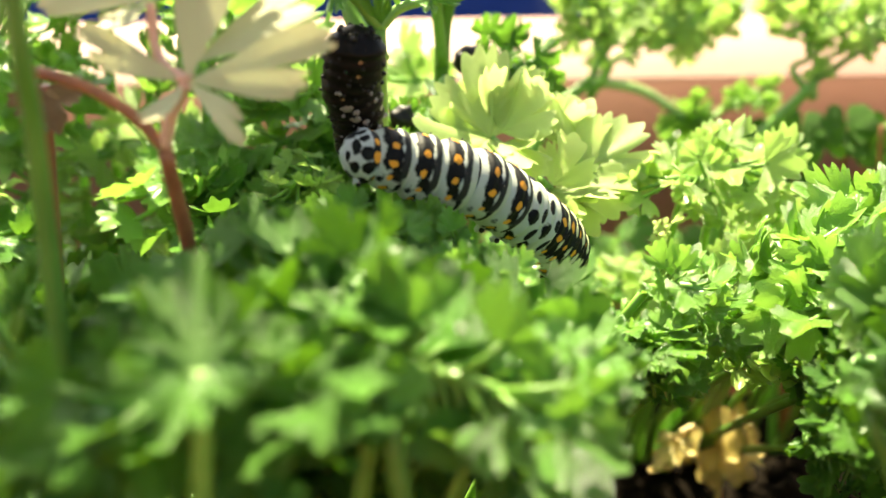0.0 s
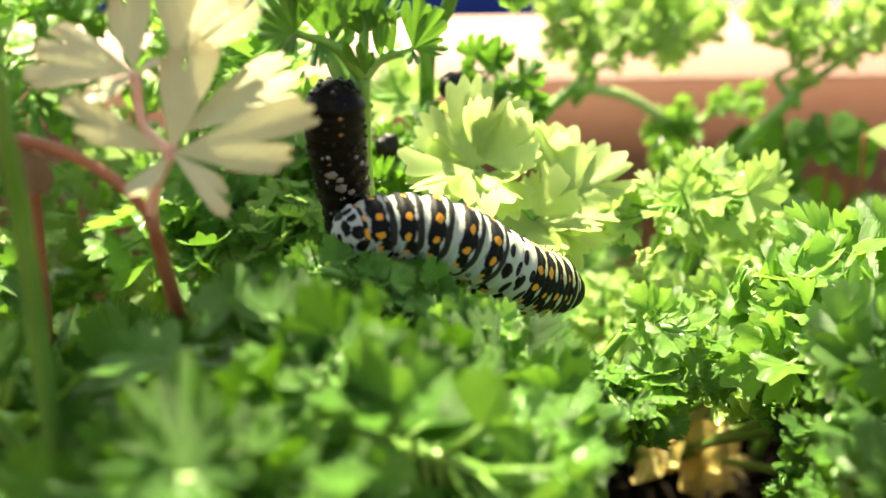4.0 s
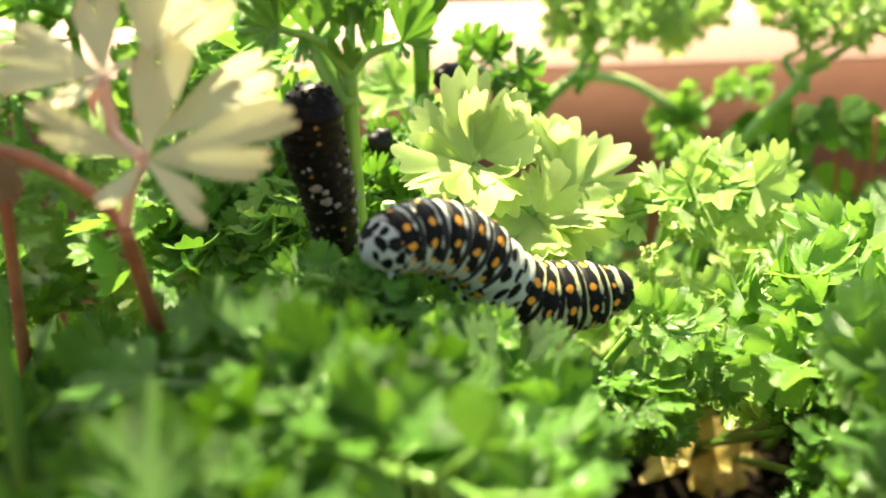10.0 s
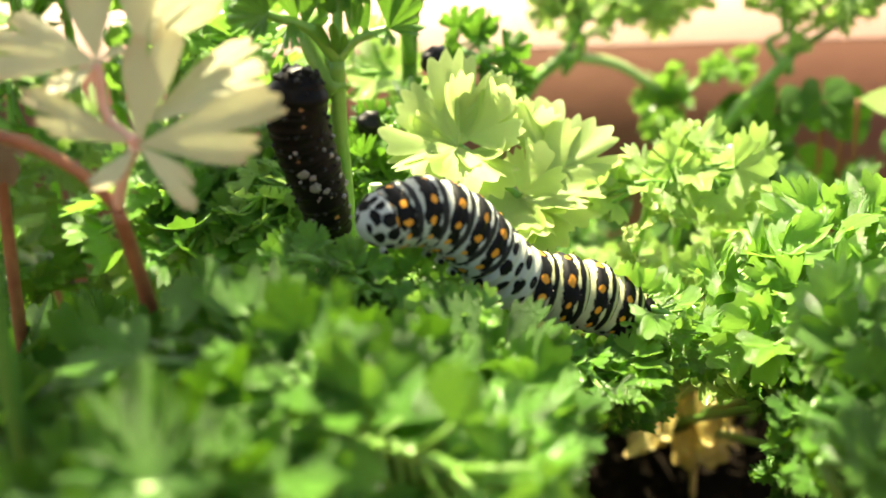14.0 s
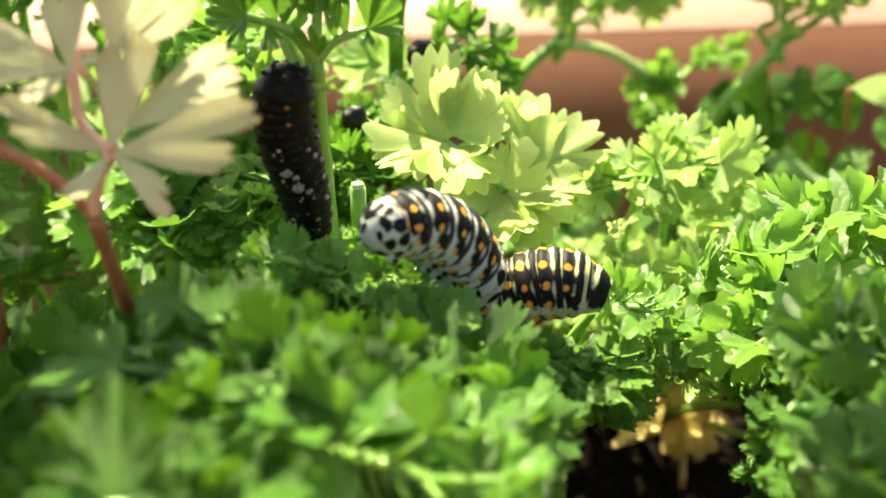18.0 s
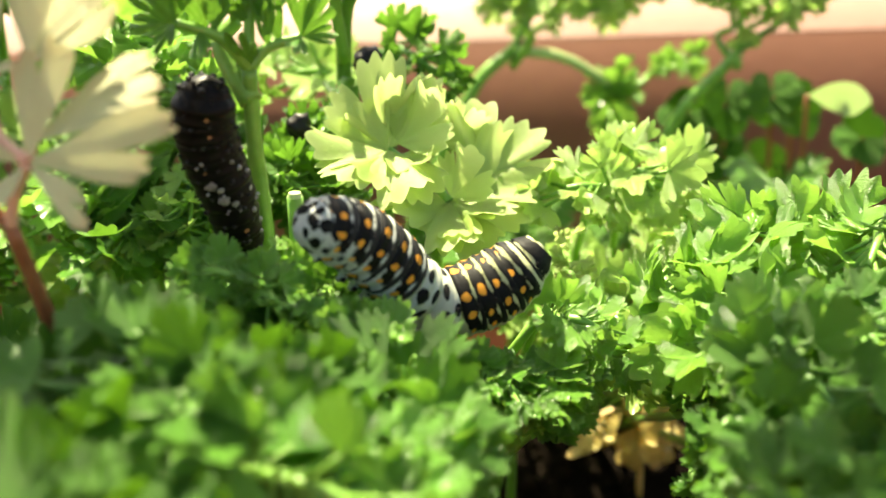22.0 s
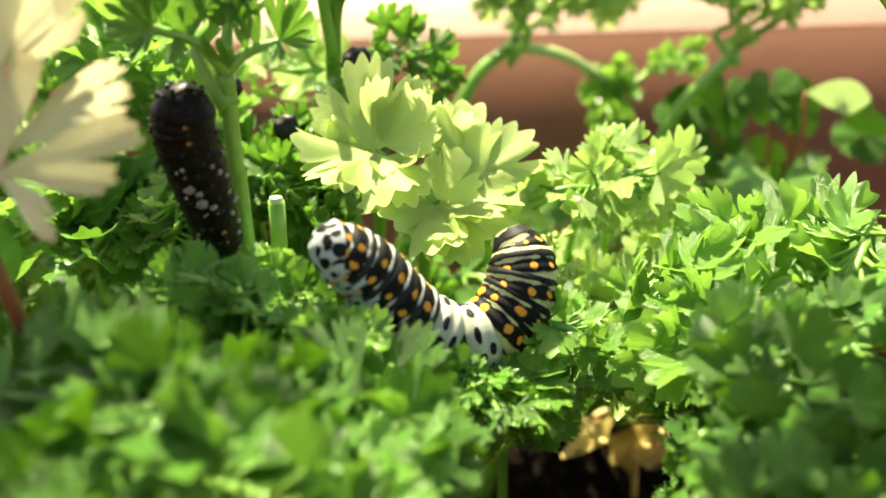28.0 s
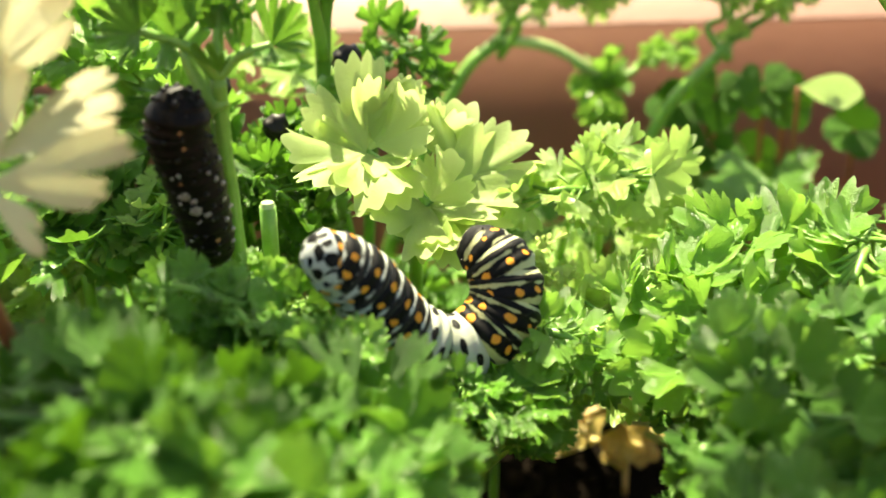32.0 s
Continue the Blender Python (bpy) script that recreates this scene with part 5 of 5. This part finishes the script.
def motions():
    # time, shares of the length between which the white saddle lies, and the middle line from rear to head
    BODY = [
        (0, 0.59, 0.73, (-0.0059, 0.1085, 0.0727), (-0.0027, 0.1100, 0.0721), (0.0012, 0.1114, 0.0707), (0.0058, 0.1127, 0.0691), (0.0101, 0.1160, 0.0656), (0.0139, 0.1197, 0.0613), (0.0161, 0.1220, 0.0580)),
        (1, 0.59, 0.73, (-0.0059, 0.1085, 0.0717), (-0.0030, 0.1099, 0.0711), (0.0011, 0.1114, 0.0699), (0.0056, 0.1128, 0.0686), (0.0100, 0.1162, 0.0658), (0.0139, 0.1198, 0.0620), (0.0159, 0.1220, 0.0589)),
        (2, 0.59, 0.73, (-0.0061, 0.1085, 0.0709), (-0.0033, 0.1099, 0.0709), (0.0008, 0.1114, 0.0699), (0.0054, 0.1128, 0.0686), (0.0097, 0.1161, 0.0658), (0.0142, 0.1199, 0.0622), (0.0163, 0.1220, 0.0595)),
        (2.5, 0.59, 0.73, (-0.0061, 0.1085, 0.0709), (-0.0033, 0.1099, 0.0709), (0.0008, 0.1114, 0.0699), (0.0054, 0.1128, 0.0686), (0.0097, 0.1161, 0.0658), (0.0142, 0.1199, 0.0622), (0.0163, 0.1220, 0.0595)),
        (5, 0.53, 0.67, (-0.0045, 0.1075, 0.0694), (-0.0012, 0.1091, 0.0699), (0.0029, 0.1105, 0.0697), (0.0065, 0.1116, 0.0677), (0.0098, 0.1136, 0.0646), (0.0128, 0.1157, 0.0619), (0.0160, 0.1176, 0.0607), (0.0186, 0.1190, 0.0601)),
        (6, 0.53, 0.67, (-0.0043, 0.1070, 0.0695), (-0.0012, 0.1087, 0.0698), (0.0030, 0.1102, 0.0696), (0.0068, 0.1114, 0.0681), (0.0098, 0.1131, 0.0652), (0.0126, 0.1150, 0.0621), (0.0159, 0.1168, 0.0606), (0.0192, 0.1185, 0.0597)),
        (7, 0.49, 0.62, (-0.0037, 0.1050, 0.0712), (-0.0009, 0.1071, 0.0712), (0.0031, 0.1092, 0.0707), (0.0068, 0.1109, 0.0688), (0.0102, 0.1125, 0.0655), (0.0131, 0.1136, 0.0628), (0.0165, 0.1148, 0.0619), (0.0204, 0.1160, 0.0613)),
        (8, 0.49, 0.62, (-0.0021, 0.1045, 0.0704), (0.0001, 0.1066, 0.0710), (0.0039, 0.1089, 0.0710), (0.0070, 0.1106, 0.0688), (0.0094, 0.1122, 0.0653), (0.0120, 0.1135, 0.0624), (0.0158, 0.1148, 0.0621), (0.0194, 0.1160, 0.0624)),
        (9, 0.47, 0.60, (-0.0013, 0.1040, 0.0704), (0.0007, 0.1060, 0.0707), (0.0043, 0.1083, 0.0704), (0.0076, 0.1102, 0.0683), (0.0105, 0.1121, 0.0646), (0.0135, 0.1134, 0.0617), (0.0169, 0.1146, 0.0622), (0.0203, 0.1160, 0.0644)),
        (10, 0.45, 0.58, (-0.0012, 0.1040, 0.0698), (0.0008, 0.1060, 0.0703), (0.0042, 0.1082, 0.0701), (0.0076, 0.1102, 0.0679), (0.0104, 0.1120, 0.0644), (0.0131, 0.1131, 0.0623), (0.0171, 0.1144, 0.0618), (0.0219, 0.1160, 0.0618)),
        (11, 0.43, 0.57, (-0.0012, 0.1040, 0.0698), (0.0008, 0.1059, 0.0701), (0.0043, 0.1080, 0.0698), (0.0076, 0.1098, 0.0675), (0.0101, 0.1114, 0.0644), (0.0130, 0.1126, 0.0622), (0.0176, 0.1138, 0.0616), (0.0237, 0.1155, 0.0590)),
        (12, 0.42, 0.56, (-0.0015, 0.1040, 0.0697), (0.0005, 0.1058, 0.0699), (0.0043, 0.1080, 0.0697), (0.0077, 0.1098, 0.0673), (0.0103, 0.1113, 0.0642), (0.0130, 0.1123, 0.0626), (0.0172, 0.1134, 0.0618), (0.0215, 0.1146, 0.0594), (0.0242, 0.1155, 0.0565)),
        (13, 0.42, 0.56, (-0.0018, 0.1040, 0.0706), (0.0006, 0.1059, 0.0708), (0.0040, 0.1077, 0.0707), (0.0079, 0.1096, 0.0685), (0.0112, 0.1113, 0.0650), (0.0141, 0.1124, 0.0623), (0.0179, 0.1134, 0.0606), (0.0224, 0.1145, 0.0581), (0.0260, 0.1155, 0.0547)),
        (14, 0.42, 0.56, (-0.0007, 0.1040, 0.0705), (0.0016, 0.1059, 0.0708), (0.0049, 0.1077, 0.0707), (0.0082, 0.1094, 0.0685), (0.0111, 0.1111, 0.0647), (0.0140, 0.1123, 0.0619), (0.0188, 0.1135, 0.0604), (0.0232, 0.1146, 0.0582), (0.0266, 0.1155, 0.0556)),
        (14.5, 0.42, 0.56, (-0.0007, 0.1040, 0.0705), (0.0016, 0.1059, 0.0708), (0.0049, 0.1077, 0.0707), (0.0082, 0.1094, 0.0685), (0.0111, 0.1111, 0.0647), (0.0140, 0.1123, 0.0619), (0.0188, 0.1135, 0.0604), (0.0232, 0.1146, 0.0582), (0.0266, 0.1155, 0.0556)),
        (16.5, 0.51, 0.73, (0.0031, 0.0985, 0.0722), (0.0044, 0.1009, 0.0722), (0.0064, 0.1033, 0.0715), (0.0082, 0.1057, 0.0693), (0.0093, 0.1081, 0.0661), (0.0106, 0.1105, 0.0625), (0.0126, 0.1096, 0.0619), (0.0149, 0.1087, 0.0625), (0.0174, 0.1079, 0.0625), (0.0193, 0.1070, 0.0613)),
        (17.3, 0.49, 0.71, (0.0025, 0.0995, 0.0720), (0.0037, 0.1018, 0.0718), (0.0060, 0.1041, 0.0712), (0.0080, 0.1064, 0.0689), (0.0092, 0.1087, 0.0656), (0.0106, 0.1110, 0.0620), (0.0129, 0.1103, 0.0614), (0.0158, 0.1095, 0.0622), (0.0187, 0.1087, 0.0620), (0.0209, 0.1080, 0.0609)),
        (18.1, 0.48, 0.70, (0.0021, 0.1010, 0.0710), (0.0038, 0.1031, 0.0711), (0.0061, 0.1052, 0.0705), (0.0085, 0.1073, 0.0687), (0.0103, 0.1094, 0.0657), (0.0118, 0.1115, 0.0619), (0.0144, 0.1113, 0.0613), (0.0174, 0.1110, 0.0623), (0.0204, 0.1108, 0.0623), (0.0228, 0.1105, 0.0612)),
        (18.9, 0.49, 0.72, (0.0022, 0.1025, 0.0704), (0.0039, 0.1044, 0.0704), (0.0063, 0.1063, 0.0698), (0.0088, 0.1082, 0.0680), (0.0106, 0.1101, 0.0650), (0.0125, 0.1120, 0.0614), (0.0151, 0.1123, 0.0605), (0.0182, 0.1125, 0.0608), (0.0208, 0.1128, 0.0605), (0.0230, 0.1130, 0.0596)),
        (19.7, 0.40, 0.66, (0.0016, 0.1045, 0.0698), (0.0034, 0.1060, 0.0699), (0.0060, 0.1075, 0.0691), (0.0084, 0.1090, 0.0669), (0.0100, 0.1105, 0.0641), (0.0119, 0.1120, 0.0613), (0.0150, 0.1128, 0.0604), (0.0181, 0.1135, 0.0603), (0.0213, 0.1143, 0.0600), (0.0246, 0.1150, 0.0591)),
        (20.5, 0.42, 0.68, (0.0009, 0.1045, 0.0700), (0.0028, 0.1060, 0.0700), (0.0056, 0.1075, 0.0689), (0.0081, 0.1090, 0.0667), (0.0100, 0.1105, 0.0641), (0.0121, 0.1120, 0.0615), (0.0154, 0.1128, 0.0605), (0.0188, 0.1135, 0.0605), (0.0218, 0.1143, 0.0611), (0.0241, 0.1150, 0.0625)),
        (21.3, 0.41, 0.68, (0.0016, 0.1045, 0.0700), (0.0035, 0.1060, 0.0702), (0.0060, 0.1075, 0.0692), (0.0085, 0.1090, 0.0670), (0.0103, 0.1105, 0.0643), (0.0126, 0.1120, 0.0617), (0.0158, 0.1128, 0.0610), (0.0189, 0.1135, 0.0615), (0.0218, 0.1143, 0.0628), (0.0241, 0.1150, 0.0642)),
        (22.1, 0.41, 0.68, (0.0017, 0.1045, 0.0712), (0.0036, 0.1060, 0.0711), (0.0064, 0.1075, 0.0693), (0.0089, 0.1090, 0.0663), (0.0106, 0.1105, 0.0635), (0.0132, 0.1120, 0.0611), (0.0161, 0.1128, 0.0613), (0.0186, 0.1135, 0.0622), (0.0210, 0.1143, 0.0637), (0.0226, 0.1150, 0.0652)),
        (22.9, 0.42, 0.69, (0.0016, 0.1060, 0.0699), (0.0034, 0.1072, 0.0701), (0.0064, 0.1084, 0.0690), (0.0091, 0.1096, 0.0662), (0.0109, 0.1108, 0.0634), (0.0134, 0.1120, 0.0613), (0.0165, 0.1128, 0.0614), (0.0194, 0.1135, 0.0629), (0.0218, 0.1143, 0.0645), (0.0235, 0.1150, 0.0658)),
        (23.7, 0.39, 0.66, (0.0036, 0.1060, 0.0697), (0.0052, 0.1072, 0.0699), (0.0074, 0.1084, 0.0690), (0.0093, 0.1096, 0.0666), (0.0112, 0.1108, 0.0638), (0.0140, 0.1120, 0.0614), (0.0171, 0.1128, 0.0616), (0.0203, 0.1135, 0.0632), (0.0230, 0.1143, 0.0648), (0.0253, 0.1150, 0.0663)),
        (24.5, 0.40, 0.67, (0.0046, 0.1060, 0.0696), (0.0064, 0.1072, 0.0699), (0.0087, 0.1084, 0.0689), (0.0106, 0.1096, 0.0665), (0.0125, 0.1108, 0.0636), (0.0152, 0.1120, 0.0611), (0.0183, 0.1128, 0.0608), (0.0215, 0.1135, 0.0622), (0.0241, 0.1143, 0.0640), (0.0254, 0.1150, 0.0659)),
        (25.3, 0.40, 0.67, (0.0047, 0.1060, 0.0695), (0.0065, 0.1072, 0.0699), (0.0090, 0.1084, 0.0688), (0.0109, 0.1096, 0.0665), (0.0128, 0.1108, 0.0634), (0.0153, 0.1120, 0.0607), (0.0185, 0.1130, 0.0602), (0.0214, 0.1140, 0.0613), (0.0232, 0.1150, 0.0633), (0.0234, 0.1160, 0.0652), (0.0231, 0.1170, 0.0661)),
        (25.5, 0.40, 0.67, (0.0047, 0.1060, 0.0695), (0.0065, 0.1072, 0.0699), (0.0090, 0.1084, 0.0688), (0.0109, 0.1096, 0.0665), (0.0128, 0.1108, 0.0634), (0.0153, 0.1120, 0.0607), (0.0185, 0.1130, 0.0602), (0.0214, 0.1140, 0.0613), (0.0232, 0.1150, 0.0633), (0.0234, 0.1160, 0.0652), (0.0231, 0.1170, 0.0661)),
        (27.5, 0.41, 0.69, (0.0042, 0.1065, 0.0696), (0.0059, 0.1075, 0.0694), (0.0082, 0.1085, 0.0673), (0.0105, 0.1095, 0.0642), (0.0125, 0.1105, 0.0617), (0.0153, 0.1115, 0.0593), (0.0184, 0.1129, 0.0583), (0.0210, 0.1143, 0.0595), (0.0229, 0.1157, 0.0619), (0.0235, 0.1171, 0.0641), (0.0230, 0.1185, 0.0656)),
        (28.7, 0.39, 0.65, (0.0047, 0.1065, 0.0686), (0.0065, 0.1075, 0.0687), (0.0089, 0.1085, 0.0668), (0.0109, 0.1095, 0.0636), (0.0128, 0.1105, 0.0608), (0.0154, 0.1115, 0.0582), (0.0184, 0.1127, 0.0575), (0.0212, 0.1138, 0.0589), (0.0229, 0.1150, 0.0617), (0.0223, 0.1162, 0.0642), (0.0207, 0.1173, 0.0654), (0.0196, 0.1185, 0.0658)),
        (29.8, 0.39, 0.65, (0.0046, 0.1065, 0.0691), (0.0063, 0.1075, 0.0691), (0.0086, 0.1085, 0.0672), (0.0106, 0.1095, 0.0640), (0.0126, 0.1105, 0.0610), (0.0152, 0.1115, 0.0585), (0.0181, 0.1127, 0.0577), (0.0208, 0.1138, 0.0592), (0.0224, 0.1150, 0.0617), (0.0218, 0.1162, 0.0643), (0.0202, 0.1173, 0.0655), (0.0190, 0.1185, 0.0659)),
        (30.9, 0.39, 0.65, (0.0044, 0.1065, 0.0690), (0.0062, 0.1075, 0.0691), (0.0084, 0.1085, 0.0672), (0.0105, 0.1095, 0.0640), (0.0125, 0.1105, 0.0610), (0.0151, 0.1115, 0.0585), (0.0180, 0.1127, 0.0577), (0.0207, 0.1138, 0.0592), (0.0223, 0.1150, 0.0618), (0.0217, 0.1162, 0.0643), (0.0200, 0.1173, 0.0656), (0.0189, 0.1185, 0.0659)),
        (32, 0.39, 0.65, (0.0042, 0.1065, 0.0689), (0.0059, 0.1075, 0.0690), (0.0081, 0.1085, 0.0671), (0.0102, 0.1095, 0.0639), (0.0121, 0.1105, 0.0609), (0.0148, 0.1115, 0.0584), (0.0177, 0.1127, 0.0576), (0.0204, 0.1138, 0.0591), (0.0219, 0.1150, 0.0616), (0.0213, 0.1162, 0.0642), (0.0197, 0.1173, 0.0654), (0.0185, 0.1185, 0.0657)),
    ]
    DARK = [
        (0, (-0.0046, 0.1115, 0.0827), (-0.0048, 0.1119, 0.0804), (-0.0052, 0.1126, 0.0781), (-0.0048, 0.1134, 0.0756), (-0.0050, 0.1145, 0.0722)),
        (2, (-0.0051, 0.1115, 0.0825), (-0.0052, 0.1119, 0.0799), (-0.0051, 0.1126, 0.0771), (-0.0047, 0.1134, 0.0741), (-0.0046, 0.1145, 0.0708)),
        (6, (-0.0049, 0.1115, 0.0827), (-0.0052, 0.1119, 0.0793), (-0.0051, 0.1126, 0.0759), (-0.0047, 0.1134, 0.0723), (-0.0046, 0.1145, 0.0679)),
        (9.5, (-0.0057, 0.1115, 0.0819), (-0.0061, 0.1119, 0.0792), (-0.0058, 0.1126, 0.0760), (-0.0051, 0.1134, 0.0726), (-0.0048, 0.1145, 0.0677)),
        (12, (-0.0051, 0.1115, 0.0827), (-0.0056, 0.1118, 0.0797), (-0.0053, 0.1123, 0.0766), (-0.0046, 0.1129, 0.0733), (-0.0043, 0.1136, 0.0700), (-0.0043, 0.1145, 0.0673)),
        (14.5, (-0.0058, 0.1115, 0.0822), (-0.0064, 0.1118, 0.0791), (-0.0060, 0.1123, 0.0760), (-0.0051, 0.1129, 0.0726), (-0.0044, 0.1136, 0.0692), (-0.0042, 0.1145, 0.0670)),
        (18, (-0.0049, 0.1115, 0.0827), (-0.0057, 0.1118, 0.0796), (-0.0055, 0.1123, 0.0763), (-0.0048, 0.1129, 0.0729), (-0.0043, 0.1136, 0.0694), (-0.0044, 0.1145, 0.0669)),
        (21, (-0.0063, 0.1115, 0.0822), (-0.0068, 0.1118, 0.0791), (-0.0064, 0.1123, 0.0756), (-0.0055, 0.1129, 0.0722), (-0.0049, 0.1136, 0.0689), (-0.0046, 0.1145, 0.0666)),
        (24, (-0.0057, 0.1115, 0.0827), (-0.0062, 0.1118, 0.0796), (-0.0058, 0.1123, 0.0764), (-0.0050, 0.1129, 0.0730), (-0.0046, 0.1136, 0.0697), (-0.0047, 0.1145, 0.0674)),
        (28, (-0.0060, 0.1115, 0.0821), (-0.0065, 0.1118, 0.0791), (-0.0060, 0.1123, 0.0759), (-0.0053, 0.1129, 0.0725), (-0.0049, 0.1136, 0.0693), (-0.0047, 0.1145, 0.0674)),
        (31, (-0.0054, 0.1115, 0.0824), (-0.0060, 0.1118, 0.0793), (-0.0054, 0.1123, 0.0761), (-0.0049, 0.1129, 0.0727), (-0.0046, 0.1136, 0.0692), (-0.0047, 0.1145, 0.0675)),
        (32, (-0.0055, 0.1115, 0.0822), (-0.0061, 0.1118, 0.0791), (-0.0055, 0.1123, 0.0759), (-0.0050, 0.1129, 0.0726), (-0.0046, 0.1136, 0.0691), (-0.0048, 0.1145, 0.0674)),
    ]
    tracks = [[] for _ in STRIPED_RINGS]
    for t, start, end, *points in BODY:
        spots = [float(np.interp((i + 0.5) / COUNT, (0.5 / 13, 6 / 13, 8 / 13, 12.5 / 13), (0.045, start, end, 0.945))) for i in range(COUNT)] + [0.975]
        back = Vector((0.0, -0.40, 0.92))
        for k, (p, d) in enumerate(along(points, spots)):
            back = (back - d * d.dot(back)).normalized()
            back = (back + Vector((0, -0.60, 0.80)) * 0.30 * max(0.0, d.x) ** 2).normalized()
            tracks[k].append((t, ring_pose(p, d, back)))
    for ob, rows in zip(STRIPED_RINGS, tracks):
        walk(ob, rows)
    spots = [(i + 0.4) / len(YOUNG_RINGS) for i in range(len(YOUNG_RINGS))]
    tracks = [[] for _ in YOUNG_RINGS]
    for t, *points in DARK:
        for k, (p, d) in enumerate(along(points, spots)):
            tracks[k].append((t, ring_pose(p, d, Vector((0.1, -1.0, 0.2)))))
    for ob, rows in zip(YOUNG_RINGS, tracks):
        walk(ob, rows)


motions()
